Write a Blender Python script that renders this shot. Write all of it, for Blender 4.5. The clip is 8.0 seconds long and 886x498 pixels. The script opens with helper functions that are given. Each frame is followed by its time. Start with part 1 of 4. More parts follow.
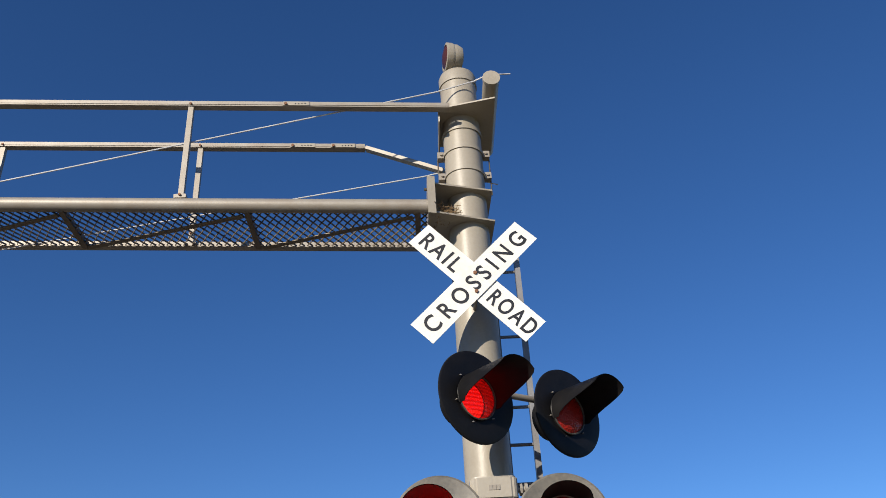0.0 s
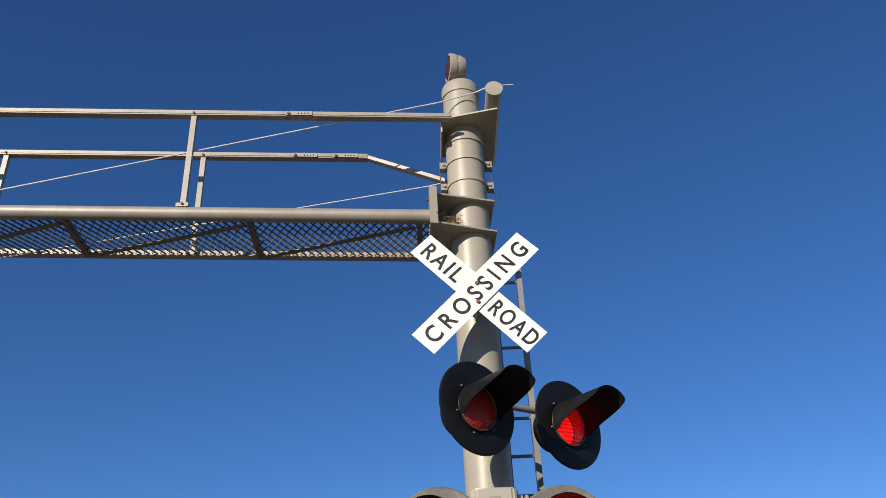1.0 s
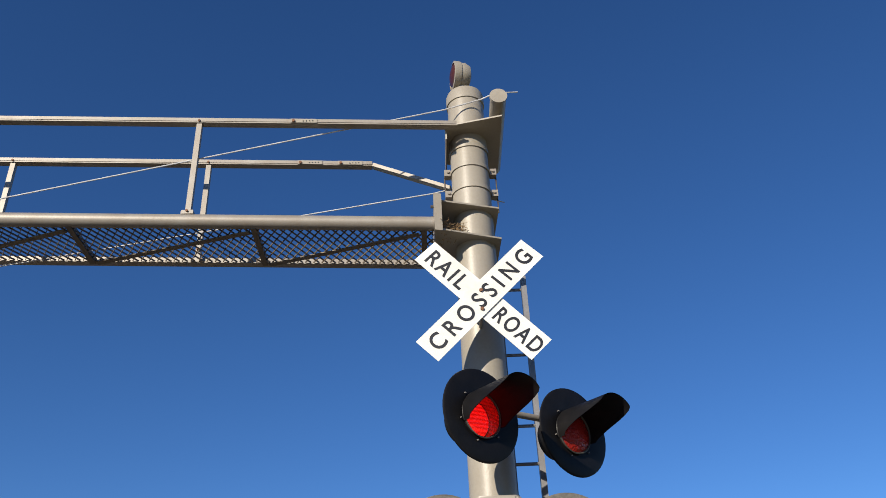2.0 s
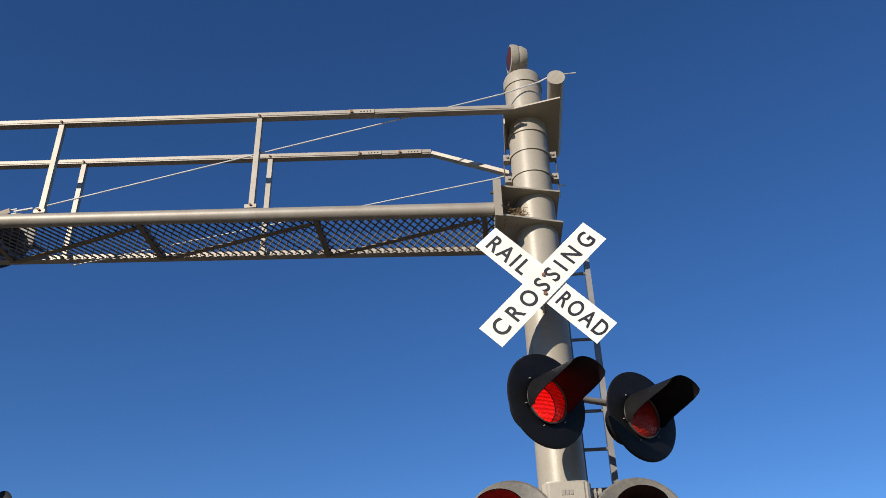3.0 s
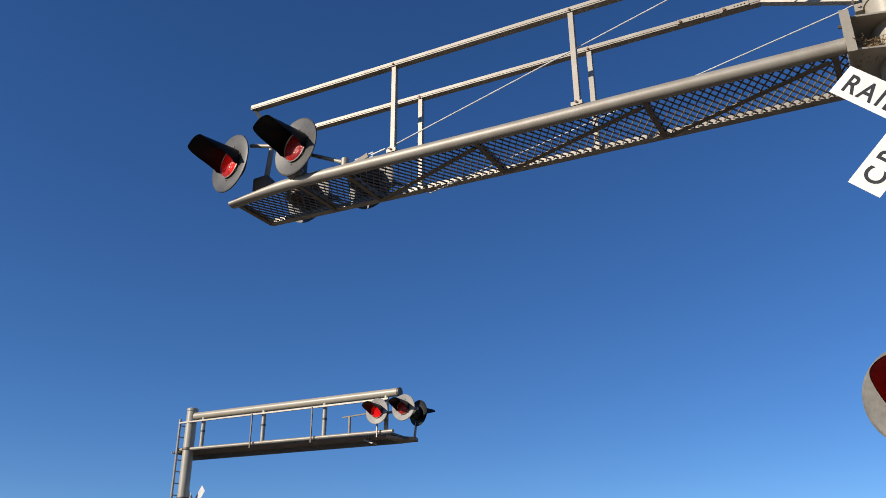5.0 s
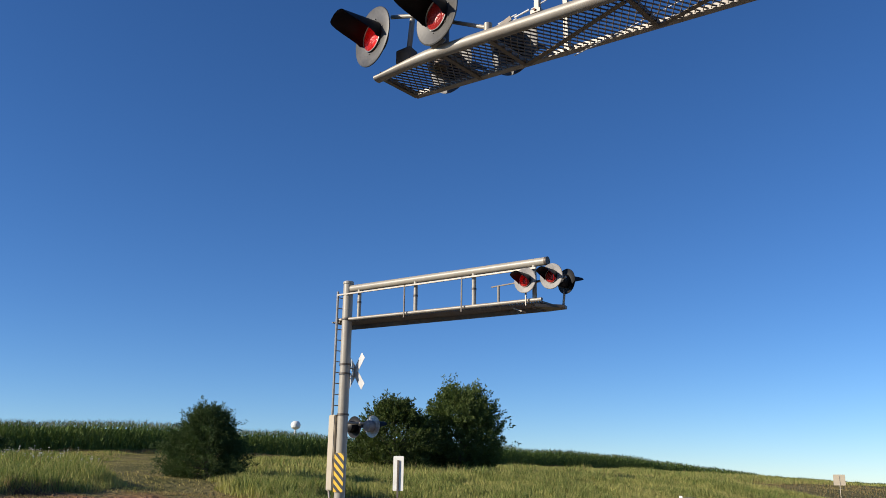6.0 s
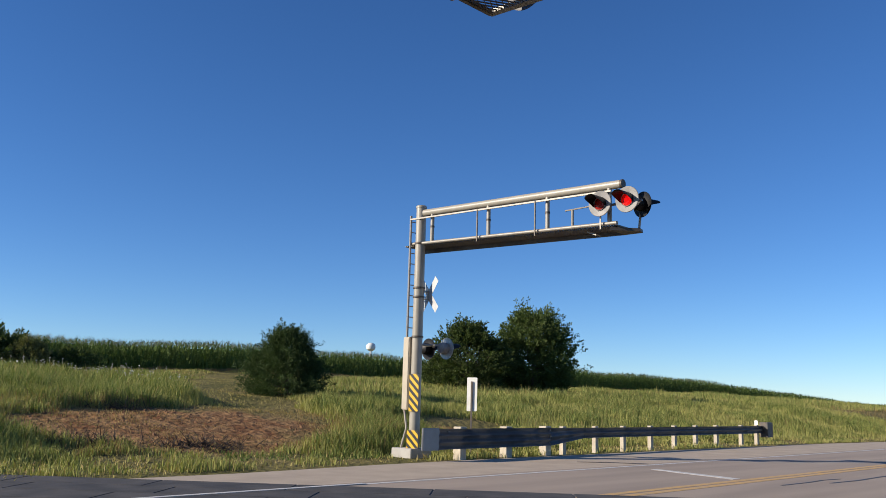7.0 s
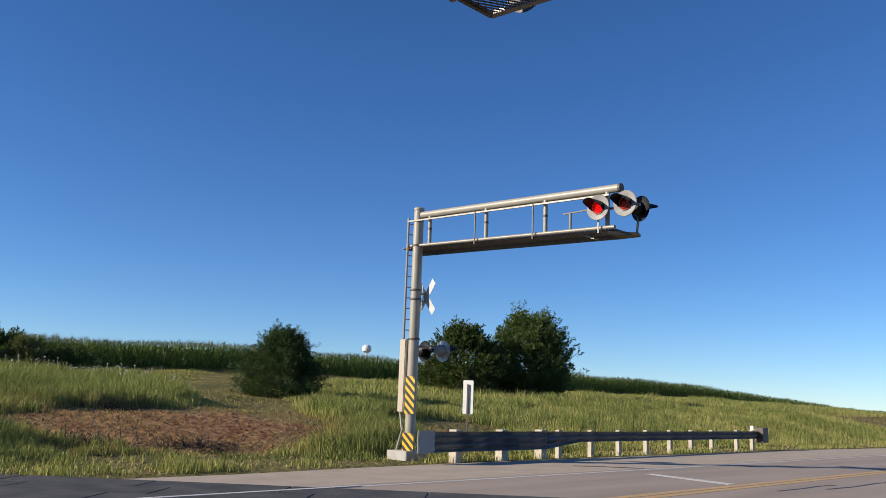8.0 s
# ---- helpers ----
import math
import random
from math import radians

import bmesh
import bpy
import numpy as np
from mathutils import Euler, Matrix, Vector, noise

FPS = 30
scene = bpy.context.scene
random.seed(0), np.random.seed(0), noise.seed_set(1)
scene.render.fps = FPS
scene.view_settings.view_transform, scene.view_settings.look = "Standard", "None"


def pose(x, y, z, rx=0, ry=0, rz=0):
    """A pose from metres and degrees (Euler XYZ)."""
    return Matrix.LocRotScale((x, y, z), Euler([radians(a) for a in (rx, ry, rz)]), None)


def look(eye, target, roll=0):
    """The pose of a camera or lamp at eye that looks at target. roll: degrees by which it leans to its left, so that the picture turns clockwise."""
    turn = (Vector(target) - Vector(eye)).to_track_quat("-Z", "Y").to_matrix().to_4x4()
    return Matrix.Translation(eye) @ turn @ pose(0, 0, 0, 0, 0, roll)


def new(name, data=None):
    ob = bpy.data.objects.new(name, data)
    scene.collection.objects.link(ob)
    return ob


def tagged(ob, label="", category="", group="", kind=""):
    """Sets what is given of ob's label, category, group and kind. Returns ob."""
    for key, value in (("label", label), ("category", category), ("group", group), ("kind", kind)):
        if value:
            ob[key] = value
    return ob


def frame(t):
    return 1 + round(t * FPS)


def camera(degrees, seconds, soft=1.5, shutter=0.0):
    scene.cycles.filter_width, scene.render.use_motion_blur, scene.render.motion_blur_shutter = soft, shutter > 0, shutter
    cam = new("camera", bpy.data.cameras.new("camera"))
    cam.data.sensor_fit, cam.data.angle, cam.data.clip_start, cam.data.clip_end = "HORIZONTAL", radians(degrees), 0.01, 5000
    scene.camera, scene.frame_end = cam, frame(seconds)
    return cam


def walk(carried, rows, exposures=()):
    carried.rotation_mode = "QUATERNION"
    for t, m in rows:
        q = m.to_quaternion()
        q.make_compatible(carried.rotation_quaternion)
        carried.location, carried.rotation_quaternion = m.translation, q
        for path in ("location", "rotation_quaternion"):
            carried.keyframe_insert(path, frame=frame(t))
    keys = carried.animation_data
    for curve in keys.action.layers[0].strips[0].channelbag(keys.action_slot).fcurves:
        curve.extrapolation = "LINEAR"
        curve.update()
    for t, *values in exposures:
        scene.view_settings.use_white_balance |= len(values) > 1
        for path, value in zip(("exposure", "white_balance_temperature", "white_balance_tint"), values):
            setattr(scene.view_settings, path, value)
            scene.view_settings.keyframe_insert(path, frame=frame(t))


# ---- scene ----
cam = camera(55.0, 8.0, soft=0.85)
PATH = [
    (0, (0.238, -0.505, 1.576), (0.323, 1.232, 2.564), -3.5),
    (0.5, (0.237, -0.499, 1.575), (0.314, 1.232, 2.573), -3.2),
    (1, (0.244, -0.494, 1.573), (0.324, 1.230, 2.584), -3.1),
    (2.5, (0.278, -0.484, 1.568), (0.313, 1.230, 2.598), -2.5),
    (3, (0.298, -0.454, 1.568), (0.208, 1.270, 2.578), -2.0),
    (3.5, (0.318, -0.399, 1.574), (-0.125, 1.320, 2.496), -0.8),
    (4, (0.345, -0.362, 1.572), (-0.350, 1.302, 2.437), -0.8),
    (4.2, (0.350, -0.356, 1.572), (-0.393, 1.292, 2.428), -0.9),
    (5.3, (0.327, -0.372, 1.560), (-0.644, 1.202, 2.321), -0.1),
    (5.5, (0.310, -0.372, 1.559), (-0.726, 1.184, 2.271), 0.0),
    (6, (0.238, -0.357, 1.548), (-0.984, 1.137, 2.073), 0.8),
    (6.5, (0.197, -0.345, 1.545), (-1.137, 1.095, 1.932), 1.3),
    (7, (0.177, -0.332, 1.544), (-1.194, 1.082, 1.893), 1.6),
    (7.5, (0.161, -0.325, 1.545), (-1.213, 1.085, 1.895), 1.8),
    (8, (0.144, -0.317, 1.545), (-1.221, 1.101, 1.900), 2.1),
]
walk(cam, [(t, look(eye, target, roll)) for t, eye, target, roll in PATH], exposures=[(0.0, 0.39), (4.0, 0.38), (5.5, 0.44), (6.5, 0.60), (8.0, 0.57)])

# ---- world, sun ----
SUN_AZ, SUN_EL = 33.0, 22.5          # degrees from -y towards -x, and above the horizon
sun_way = Vector((-math.sin(radians(SUN_AZ)) * math.cos(radians(SUN_EL)), -math.cos(radians(SUN_AZ)) * math.cos(radians(SUN_EL)), math.sin(radians(SUN_EL))))
world = bpy.data.worlds.new("sky")
scene.world = world
world.use_nodes = True
sky = world.node_tree.nodes.new("ShaderNodeTexSky")
sky.sky_type, sky.sun_disc = "NISHITA", False
sky.sun_elevation, sky.sun_rotation = radians(SUN_EL), math.atan2(sun_way.x, sun_way.y)
sky.altitude, sky.air_density, sky.dust_density, sky.ozone_density = 300, 0.8, 0.0, 5.5
deep = world.node_tree.nodes.new("ShaderNodeHueSaturation")
deep.inputs["Saturation"].default_value = 1.115
deep.inputs["Hue"].default_value = 0.5055
world.node_tree.links.new(sky.outputs[0], deep.inputs["Color"])
world.node_tree.links.new(deep.outputs[0], world.node_tree.nodes["Background"].inputs[0])
world.node_tree.nodes["Background"].inputs[1].default_value = 0.092
sun = new("sun", bpy.data.lights.new("sun", "SUN"))
sun.data.energy, sun.data.angle, sun.data.color = 4.6, radians(0.5), (1.0, 0.90, 0.76)
sun.matrix_world = look(sun_way * 60, (0, 0, 0))


# ---- materials ----
def material(name, colour, rough=0.6, metal=0.0, other=None, scale=6.0, amount=0.5, bump=0.0, fine=60.0, island=0.0, spec=0.5, stretch=None):
    """A surface with coarse stains and fine grain: colour drifts towards other; bump in metres."""
    m = bpy.data.materials.new(name)
    m.use_nodes = True
    t = m.node_tree
    b = t.nodes["Principled BSDF"]
    b.inputs["Roughness"].default_value, b.inputs["Metallic"].default_value = rough, metal
    b.inputs["Specular IOR Level"].default_value = spec
    b.inputs["Base Color"].default_value = (*colour, 1)
    geo = t.nodes.new("ShaderNodeNewGeometry")
    if other:
        n1, n2 = t.nodes.new("ShaderNodeTexNoise"), t.nodes.new("ShaderNodeTexNoise")
        n1.inputs["Scale"].default_value, n1.inputs["Detail"].default_value = scale, 5
        n2.inputs["Scale"].default_value, n2.inputs["Detail"].default_value = fine, 3
        for n in (n1, n2):
            t.links.new(geo.outputs["Position"], n.inputs["Vector"])
        if stretch:
            squash = t.nodes.new("ShaderNodeMapping")
            squash.inputs["Scale"].default_value = stretch
            t.links.new(geo.outputs["Position"], squash.inputs["Vector"])
            t.links.new(squash.outputs[0], n1.inputs["Vector"])
        add = t.nodes.new("ShaderNodeMath")
        add.operation = "MULTIPLY_ADD"
        t.links.new(n2.outputs["Fac"], add.inputs[0])
        add.inputs[1].default_value = 0.45
        t.links.new(n1.outputs["Fac"], add.inputs[2])
        ramp = t.nodes.new("ShaderNodeMapRange")
        ramp.inputs["From Min"].default_value, ramp.inputs["From Max"].default_value = 0.52, 0.95
        ramp.inputs["To Max"].default_value = amount
        t.links.new(add.outputs[0], ramp.inputs["Value"])
        mix = t.nodes.new("ShaderNodeMix")
        mix.data_type = "RGBA"
        mix.inputs["A"].default_value, mix.inputs["B"].default_value = (*colour, 1), (*other, 1)
        t.links.new(ramp.outputs[0], mix.inputs["Factor"])
        last = mix.outputs["Result"]
        if island:
            info, hsv, val = t.nodes.new("ShaderNodeObjectInfo"), t.nodes.new("ShaderNodeHueSaturation"), t.nodes.new("ShaderNodeMapRange")
            both = t.nodes.new("ShaderNodeMath")
            both.operation = "ADD"
            t.links.new(geo.outputs["Random Per Island"], both.inputs[0])
            t.links.new(info.outputs["Random"], both.inputs[1])
            val.inputs["From Max"].default_value = 2.0
            val.inputs["To Min"].default_value, val.inputs["To Max"].default_value = 1 - island, 1 + island
            t.links.new(both.outputs[0], val.inputs["Value"])
            t.links.new(val.outputs[0], hsv.inputs["Value"])
            t.links.new(last, hsv.inputs["Color"])
            last = hsv.outputs[0]
        t.links.new(last, b.inputs["Base Color"])
        if bump:
            bm_ = t.nodes.new("ShaderNodeBump")
            bm_.inputs["Distance"].default_value = bump
            t.links.new(add.outputs[0], bm_.inputs["Height"])
            t.links.new(bm_.outputs[0], b.inputs["Normal"])
    return m


MAST = material("pale grey mast paint", (0.345, 0.312, 0.252), 0.42, other=(0.25, 0.218, 0.167), scale=2.5, amount=0.55, bump=0.002, fine=45)
STEEL = material("weathered galvanised steel", (0.31, 0.288, 0.248), 0.5, 0.2, other=(0.22, 0.175, 0.13), scale=5, amount=0.6, bump=0.001, fine=90)
# decks and braces: underside shade is put into this darker colour
SHADED_STEEL = material("dull galvanised mesh and braces, darkened for shade", (0.17, 0.15, 0.118), 0.55, 0.3, other=(0.15, 0.105, 0.065), scale=7, amount=0.7)
DARK = material("dark weathered steel, also for a shaded chord", (0.07, 0.065, 0.06), 0.55, 0.3, other=(0.16, 0.11, 0.07), scale=8, amount=0.6)
CABLE = material("stranded steel cable", (0.70, 0.70, 0.70), 0.45, 0.3, other=(0.3, 0.28, 0.25), scale=20)
WHITE = material("white reflective sheeting", (0.74, 0.74, 0.71), 0.38, other=(0.60, 0.56, 0.46), scale=4, amount=0.5, fine=30)
INK = material("black sign ink", (0.015, 0.015, 0.016), 0.4)
RUST = material("rusty bolt steel", (0.22, 0.10, 0.05), 0.7, 0.3, other=(0.09, 0.05, 0.03), scale=60)
BLACK = material("satin black paint", (0.006, 0.006, 0.007), 0.45, other=(0.014, 0.013, 0.013), scale=9, amount=0.6, bump=0.0006, spec=0.2)
FADED = material("faded black paint", (0.032, 0.031, 0.029), 0.5, other=(0.095, 0.088, 0.078), scale=4, amount=0.85, bump=0.0008, fine=35)
ALU = material("worn aluminium ring", (0.50, 0.48, 0.45), 0.4, 0.6, other=(0.25, 0.23, 0.2), scale=25, amount=0.8)
# ladder grey is lowered to hold the shade behind the mast
SHADED_LADDER = material("dull galvanised ladder steel, darkened for shade", (0.24, 0.24, 0.245), 0.5, 0.3, other=(0.15, 0.14, 0.13), scale=6, amount=0.6)
BLEACHED = material("sun-bleached black paint", (0.075, 0.070, 0.062), 0.40, other=(0.21, 0.19, 0.155), scale=4, amount=0.8, bump=0.0008, fine=35)
BARE = material("bare dull aluminium sheet", (0.56, 0.56, 0.56), 0.5, 0.25, other=(0.40, 0.39, 0.37), scale=4, amount=0.6)
GREY = material("chalky grey paint", (0.27, 0.25, 0.23), 0.55, other=(0.12, 0.115, 0.11), scale=6, amount=0.8)
BROWN = material("brown tinted lens", (0.07, 0.02, 0.012), 0.2)
STRAW = material("dry straw", (0.30, 0.20, 0.10), 0.9, other=(0.14, 0.08, 0.04), scale=30, island=0.3)


def lens_material():
    m = bpy.data.materials.new("red signal lens")
    m.use_nodes = True
    t = m.node_tree
    b = t.nodes["Principled BSDF"]
    b.inputs["Base Color"].default_value, b.inputs["Roughness"].default_value = (0.54, 0.030, 0.024, 1), 0.2
    clear, mix = t.nodes.new("ShaderNodeBsdfTransparent"), t.nodes.new("ShaderNodeMixShader")
    ribs, tint = t.nodes.new("ShaderNodeTexWave"), t.nodes.new("ShaderNodeMix")
    ribs.bands_direction = "Z"
    ribs.inputs["Scale"].default_value, ribs.inputs["Distortion"].default_value = 12, 1.5
    place = t.nodes.new("ShaderNodeTexCoord")
    t.links.new(place.outputs["Object"], ribs.inputs["Vector"])
    tint.data_type = "RGBA"
    tint.inputs["A"].default_value, tint.inputs["B"].default_value = (0.55, 0.02, 0.02, 1), (1.0, 0.10, 0.09, 1)
    t.links.new(ribs.outputs["Fac"], tint.inputs["Factor"])
    t.links.new(tint.outputs["Result"], clear.inputs[0])
    mix.inputs[0].default_value = 0.42
    t.links.new(b.outputs[0], mix.inputs[1])
    t.links.new(clear.outputs[0], mix.inputs[2])
    t.links.new(mix.outputs[0], t.nodes["Material Output"].inputs[0])
    wave, bump = t.nodes.new("ShaderNodeTexVoronoi"), t.nodes.new("ShaderNodeBump")
    co = t.nodes.new("ShaderNodeTexCoord")
    wave.inputs["Scale"].default_value = 70
    t.links.new(co.outputs["Object"], wave.inputs["Vector"])
    bump.inputs["Distance"].default_value = 0.004
    t.links.new(wave.outputs["Distance"], bump.inputs["Height"])
    t.links.new(bump.outputs[0], b.inputs["Normal"])
    return m


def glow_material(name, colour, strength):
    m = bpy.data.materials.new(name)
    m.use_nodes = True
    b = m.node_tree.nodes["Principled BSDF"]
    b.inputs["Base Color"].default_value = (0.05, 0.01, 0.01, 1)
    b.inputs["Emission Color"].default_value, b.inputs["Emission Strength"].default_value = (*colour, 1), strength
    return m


LENS = lens_material()
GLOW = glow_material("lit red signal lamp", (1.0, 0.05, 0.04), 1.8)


# ---- mesh helpers ----
def turn_to(way):
    return Vector((0, 0, 1)).rotation_difference(Vector(way).normalized()).to_matrix().to_4x4()


def tube(bm, a, b, r, r2=None, seg=14):
    """A closed round bar from a to b."""
    a, b = Vector(a), Vector(b)
    m = Matrix.Translation((a + b) / 2) @ turn_to(b - a)
    bmesh.ops.create_cone(bm, cap_ends=True, segments=seg, radius1=r, radius2=r if r2 is None else r2, depth=(b - a).length, matrix=m)
    return bm


def bar(bm, a, b, w, h, up=(0, 0, 1)):
    """A square bar from a to b, w across and h along up."""
    a, b = Vector(a), Vector(b)
    way = (b - a).normalized()
    side = way.cross(Vector(up)).normalized()
    top = side.cross(way)
    m = Matrix((side, way, top)).transposed().to_4x4()
    m = Matrix.Translation((a + b) / 2) @ m @ Matrix.Diagonal((w, (b - a).length, h, 1))
    bmesh.ops.create_cube(bm, size=1, matrix=m)
    return bm


def block(bm, x0, x1, y0, y1, z0, z1):
    bmesh.ops.create_cube(bm, size=1, matrix=Matrix.Translation(((x0 + x1) / 2, (y0 + y1) / 2, (z0 + z1) / 2)) @ Matrix.Diagonal((x1 - x0, y1 - y0, z1 - z0, 1)))
    return bm


def slab(bm, outline, z0, z1):
    """A plate with a flat outline of (x, y) corners."""
    low, top = [bm.verts.new((x, y, z0)) for x, y in outline], [bm.verts.new((x, y, z1)) for x, y in outline]
    bm.faces.new(low[::-1])
    bm.faces.new(top)
    n = len(outline)
    for i in range(n):
        bm.faces.new((low[i], low[(i + 1) % n], top[(i + 1) % n], top[i]))
    return bm


def lathe(bm, profile, seg=32, m=Matrix()):
    """Turn a profile of (radius, height) about z."""
    rings = []
    for r, z in profile:
        rings.append([bm.verts.new(m @ Vector((r * math.cos(2 * math.pi * i / seg), r * math.sin(2 * math.pi * i / seg), z))) for i in range(seg)])
    for lo, hi in zip(rings, rings[1:]):
        for i in range(seg):
            bm.faces.new((lo[i], lo[(i + 1) % seg], hi[(i + 1) % seg], hi[i]))
    return bm


def finish(ob, bm, mat, smooth=35):
    bmesh.ops.recalc_face_normals(bm, faces=bm.faces[:])
    for f in bm.faces:
        f.smooth = True
    for e in bm.edges:
        e.smooth = len(e.link_faces) != 2 or e.calc_face_angle(0) < radians(smooth)
    me = ob.data
    bm.to_mesh(me)
    bm.free()
    me.materials.append(mat)


def part(name, bm, mat, parent, label="", at=None):
    """Link a bmesh as one mesh object under a thing or a part."""
    ob = new(name, bpy.data.meshes.new(name))
    finish(ob, bm, mat)
    ob.parent = parent
    if at is not None:
        ob.matrix_basis = at
    if label:
        ob["label"] = label
    return ob


def thing(name, label, category, group="", at=None, kind=""):
    ob = new(name)
    if at is not None:
        ob.matrix_basis = at
    return tagged(ob, label, category, group, kind)


def solid(name, bm, mat, label="", category="", group="", kind=""):
    ob = new(name, bpy.data.meshes.new(name))
    finish(ob, bm, mat)
    return tagged(ob, label, category, group, kind)


def fresh():
    return bmesh.new()


MOVING = []      # lamp inserts and the half-cycle in which they face out
Z0 = 0.213       # near ground under the first survey level


# ---- flashing lights: local -y is the way they face ----
TURN_OUT = pose(0, 0, 0, 90, 0, 0)       # lathe axis z -> -y


def flashing_light(at, label, group, side, face=FADED, back=BLACK, sched=0, radius=0.305, rim=None, deep=0.24):
    lamp = thing("flashing_light", label, "signal light", group, at)
    bm = fresh()
    lathe(bm, [(0.152, 0.0), (radius - 0.012, 0.022), (radius, 0.016), (radius + 0.002, 0.006), (radius - 0.012, 0.010), (0.152, -0.012), (0.152, 0.0)], 48, TURN_OUT)
    part("background_disc", bm, face, lamp)
    bm = fresh()
    lathe(bm, [(0.150, 0.012), (0.165, -0.01), (0.166, -0.45 * deep), (0.15, -0.84 * deep), (0.07, -0.98 * deep), (0.001, -deep)], 32, TURN_OUT)
    part("housing", bm, back, lamp)
    # hood: a rolled sheet open below, longest on top
    bm = fresh()
    n, turns = 28, 5
    for r in (0.163, 0.159):
        grid = []
        for i in range(n + 1):
            a = radians(-24 + 228 * i / n)
            top = max(0.0, math.sin(a))
            u = min(1.0, max(0.0, (math.sin(a) + 0.42) / 1.0))
            reach = 0.05 + 0.37 * u * u * (3 - 2 * u)
            grid.append([bm.verts.new((r * (1 + 0.05 * j / turns) * math.cos(a), -0.015 - reach * j / turns, r * (1 + 0.05 * j / turns) * math.sin(a) - 0.02 * j / turns * top)) for j in range(turns + 1)])
        for p, q in zip(grid, grid[1:]):
            for j in range(turns):
                bm.faces.new((p[j], p[j + 1], q[j + 1], q[j]))
    part("hood", bm, BLACK, lamp, "black sheet-metal hood")
    bm = fresh()
    lathe(bm, [(0.152, 0.012), (0.160, 0.014), (0.163, 0.024), (0.157, 0.027), (0.150, 0.018), (0.152, 0.012)], 40, TURN_OUT)
    part("lens_ring", bm, rim or ALU, lamp, "" if rim else "worn bare metal ring")
    for k in range(6):
        a = radians(15 + 60 * k)
        bm = fresh()
        tube(bm, (0.185 * math.cos(a), -0.008, 0.185 * math.sin(a)), (0.185 * math.cos(a), -0.020, 0.185 * math.sin(a)), 0.0045, seg=8)
        part("screw", bm, GREY, lamp)
    # added cone that spreads the plate's glow over the lens's dark edge
    bm = fresh()
    lathe(bm, [(0.149, 0.016), (0.146, -0.03), (0.142, -0.10)], 32, TURN_OUT)
    part("reflector", bm, ALU, lamp)
    bm = fresh()
    lathe(bm, [(0.150, 0.018), (0.130, 0.032), (0.095, 0.046), (0.05, 0.054), (0.001, 0.056)], 36, TURN_OUT)
    part("lens", bm, LENS, lamp, "ribbed red lens")
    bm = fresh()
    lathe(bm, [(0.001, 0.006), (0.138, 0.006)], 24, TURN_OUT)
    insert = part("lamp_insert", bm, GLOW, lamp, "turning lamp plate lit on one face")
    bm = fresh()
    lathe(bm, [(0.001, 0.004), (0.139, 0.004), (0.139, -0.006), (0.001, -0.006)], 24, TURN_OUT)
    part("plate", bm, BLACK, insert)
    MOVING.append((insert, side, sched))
    return lamp


def facing(x, y, z, fx, fy, tilt=0):
    """A pose at x, y, z whose -y looks along (fx, fy), dipped by tilt degrees."""
    return pose(x, y, z, 0, 0, math.degrees(math.atan2(fx, -fy))) @ pose(0, 0, 0, tilt, 0, 0)


# ---- the near cantilever ----
MX, MY = 0.775, 5.72                       # mast axis
FRONT, REAR = 5.42, 6.03                   # chord lines


def arm_z(x):
    return 5.14 + Z0 + 0.047 * (0.42 - x)


def rail_z(x):
    return arm_z(x) + 1.035


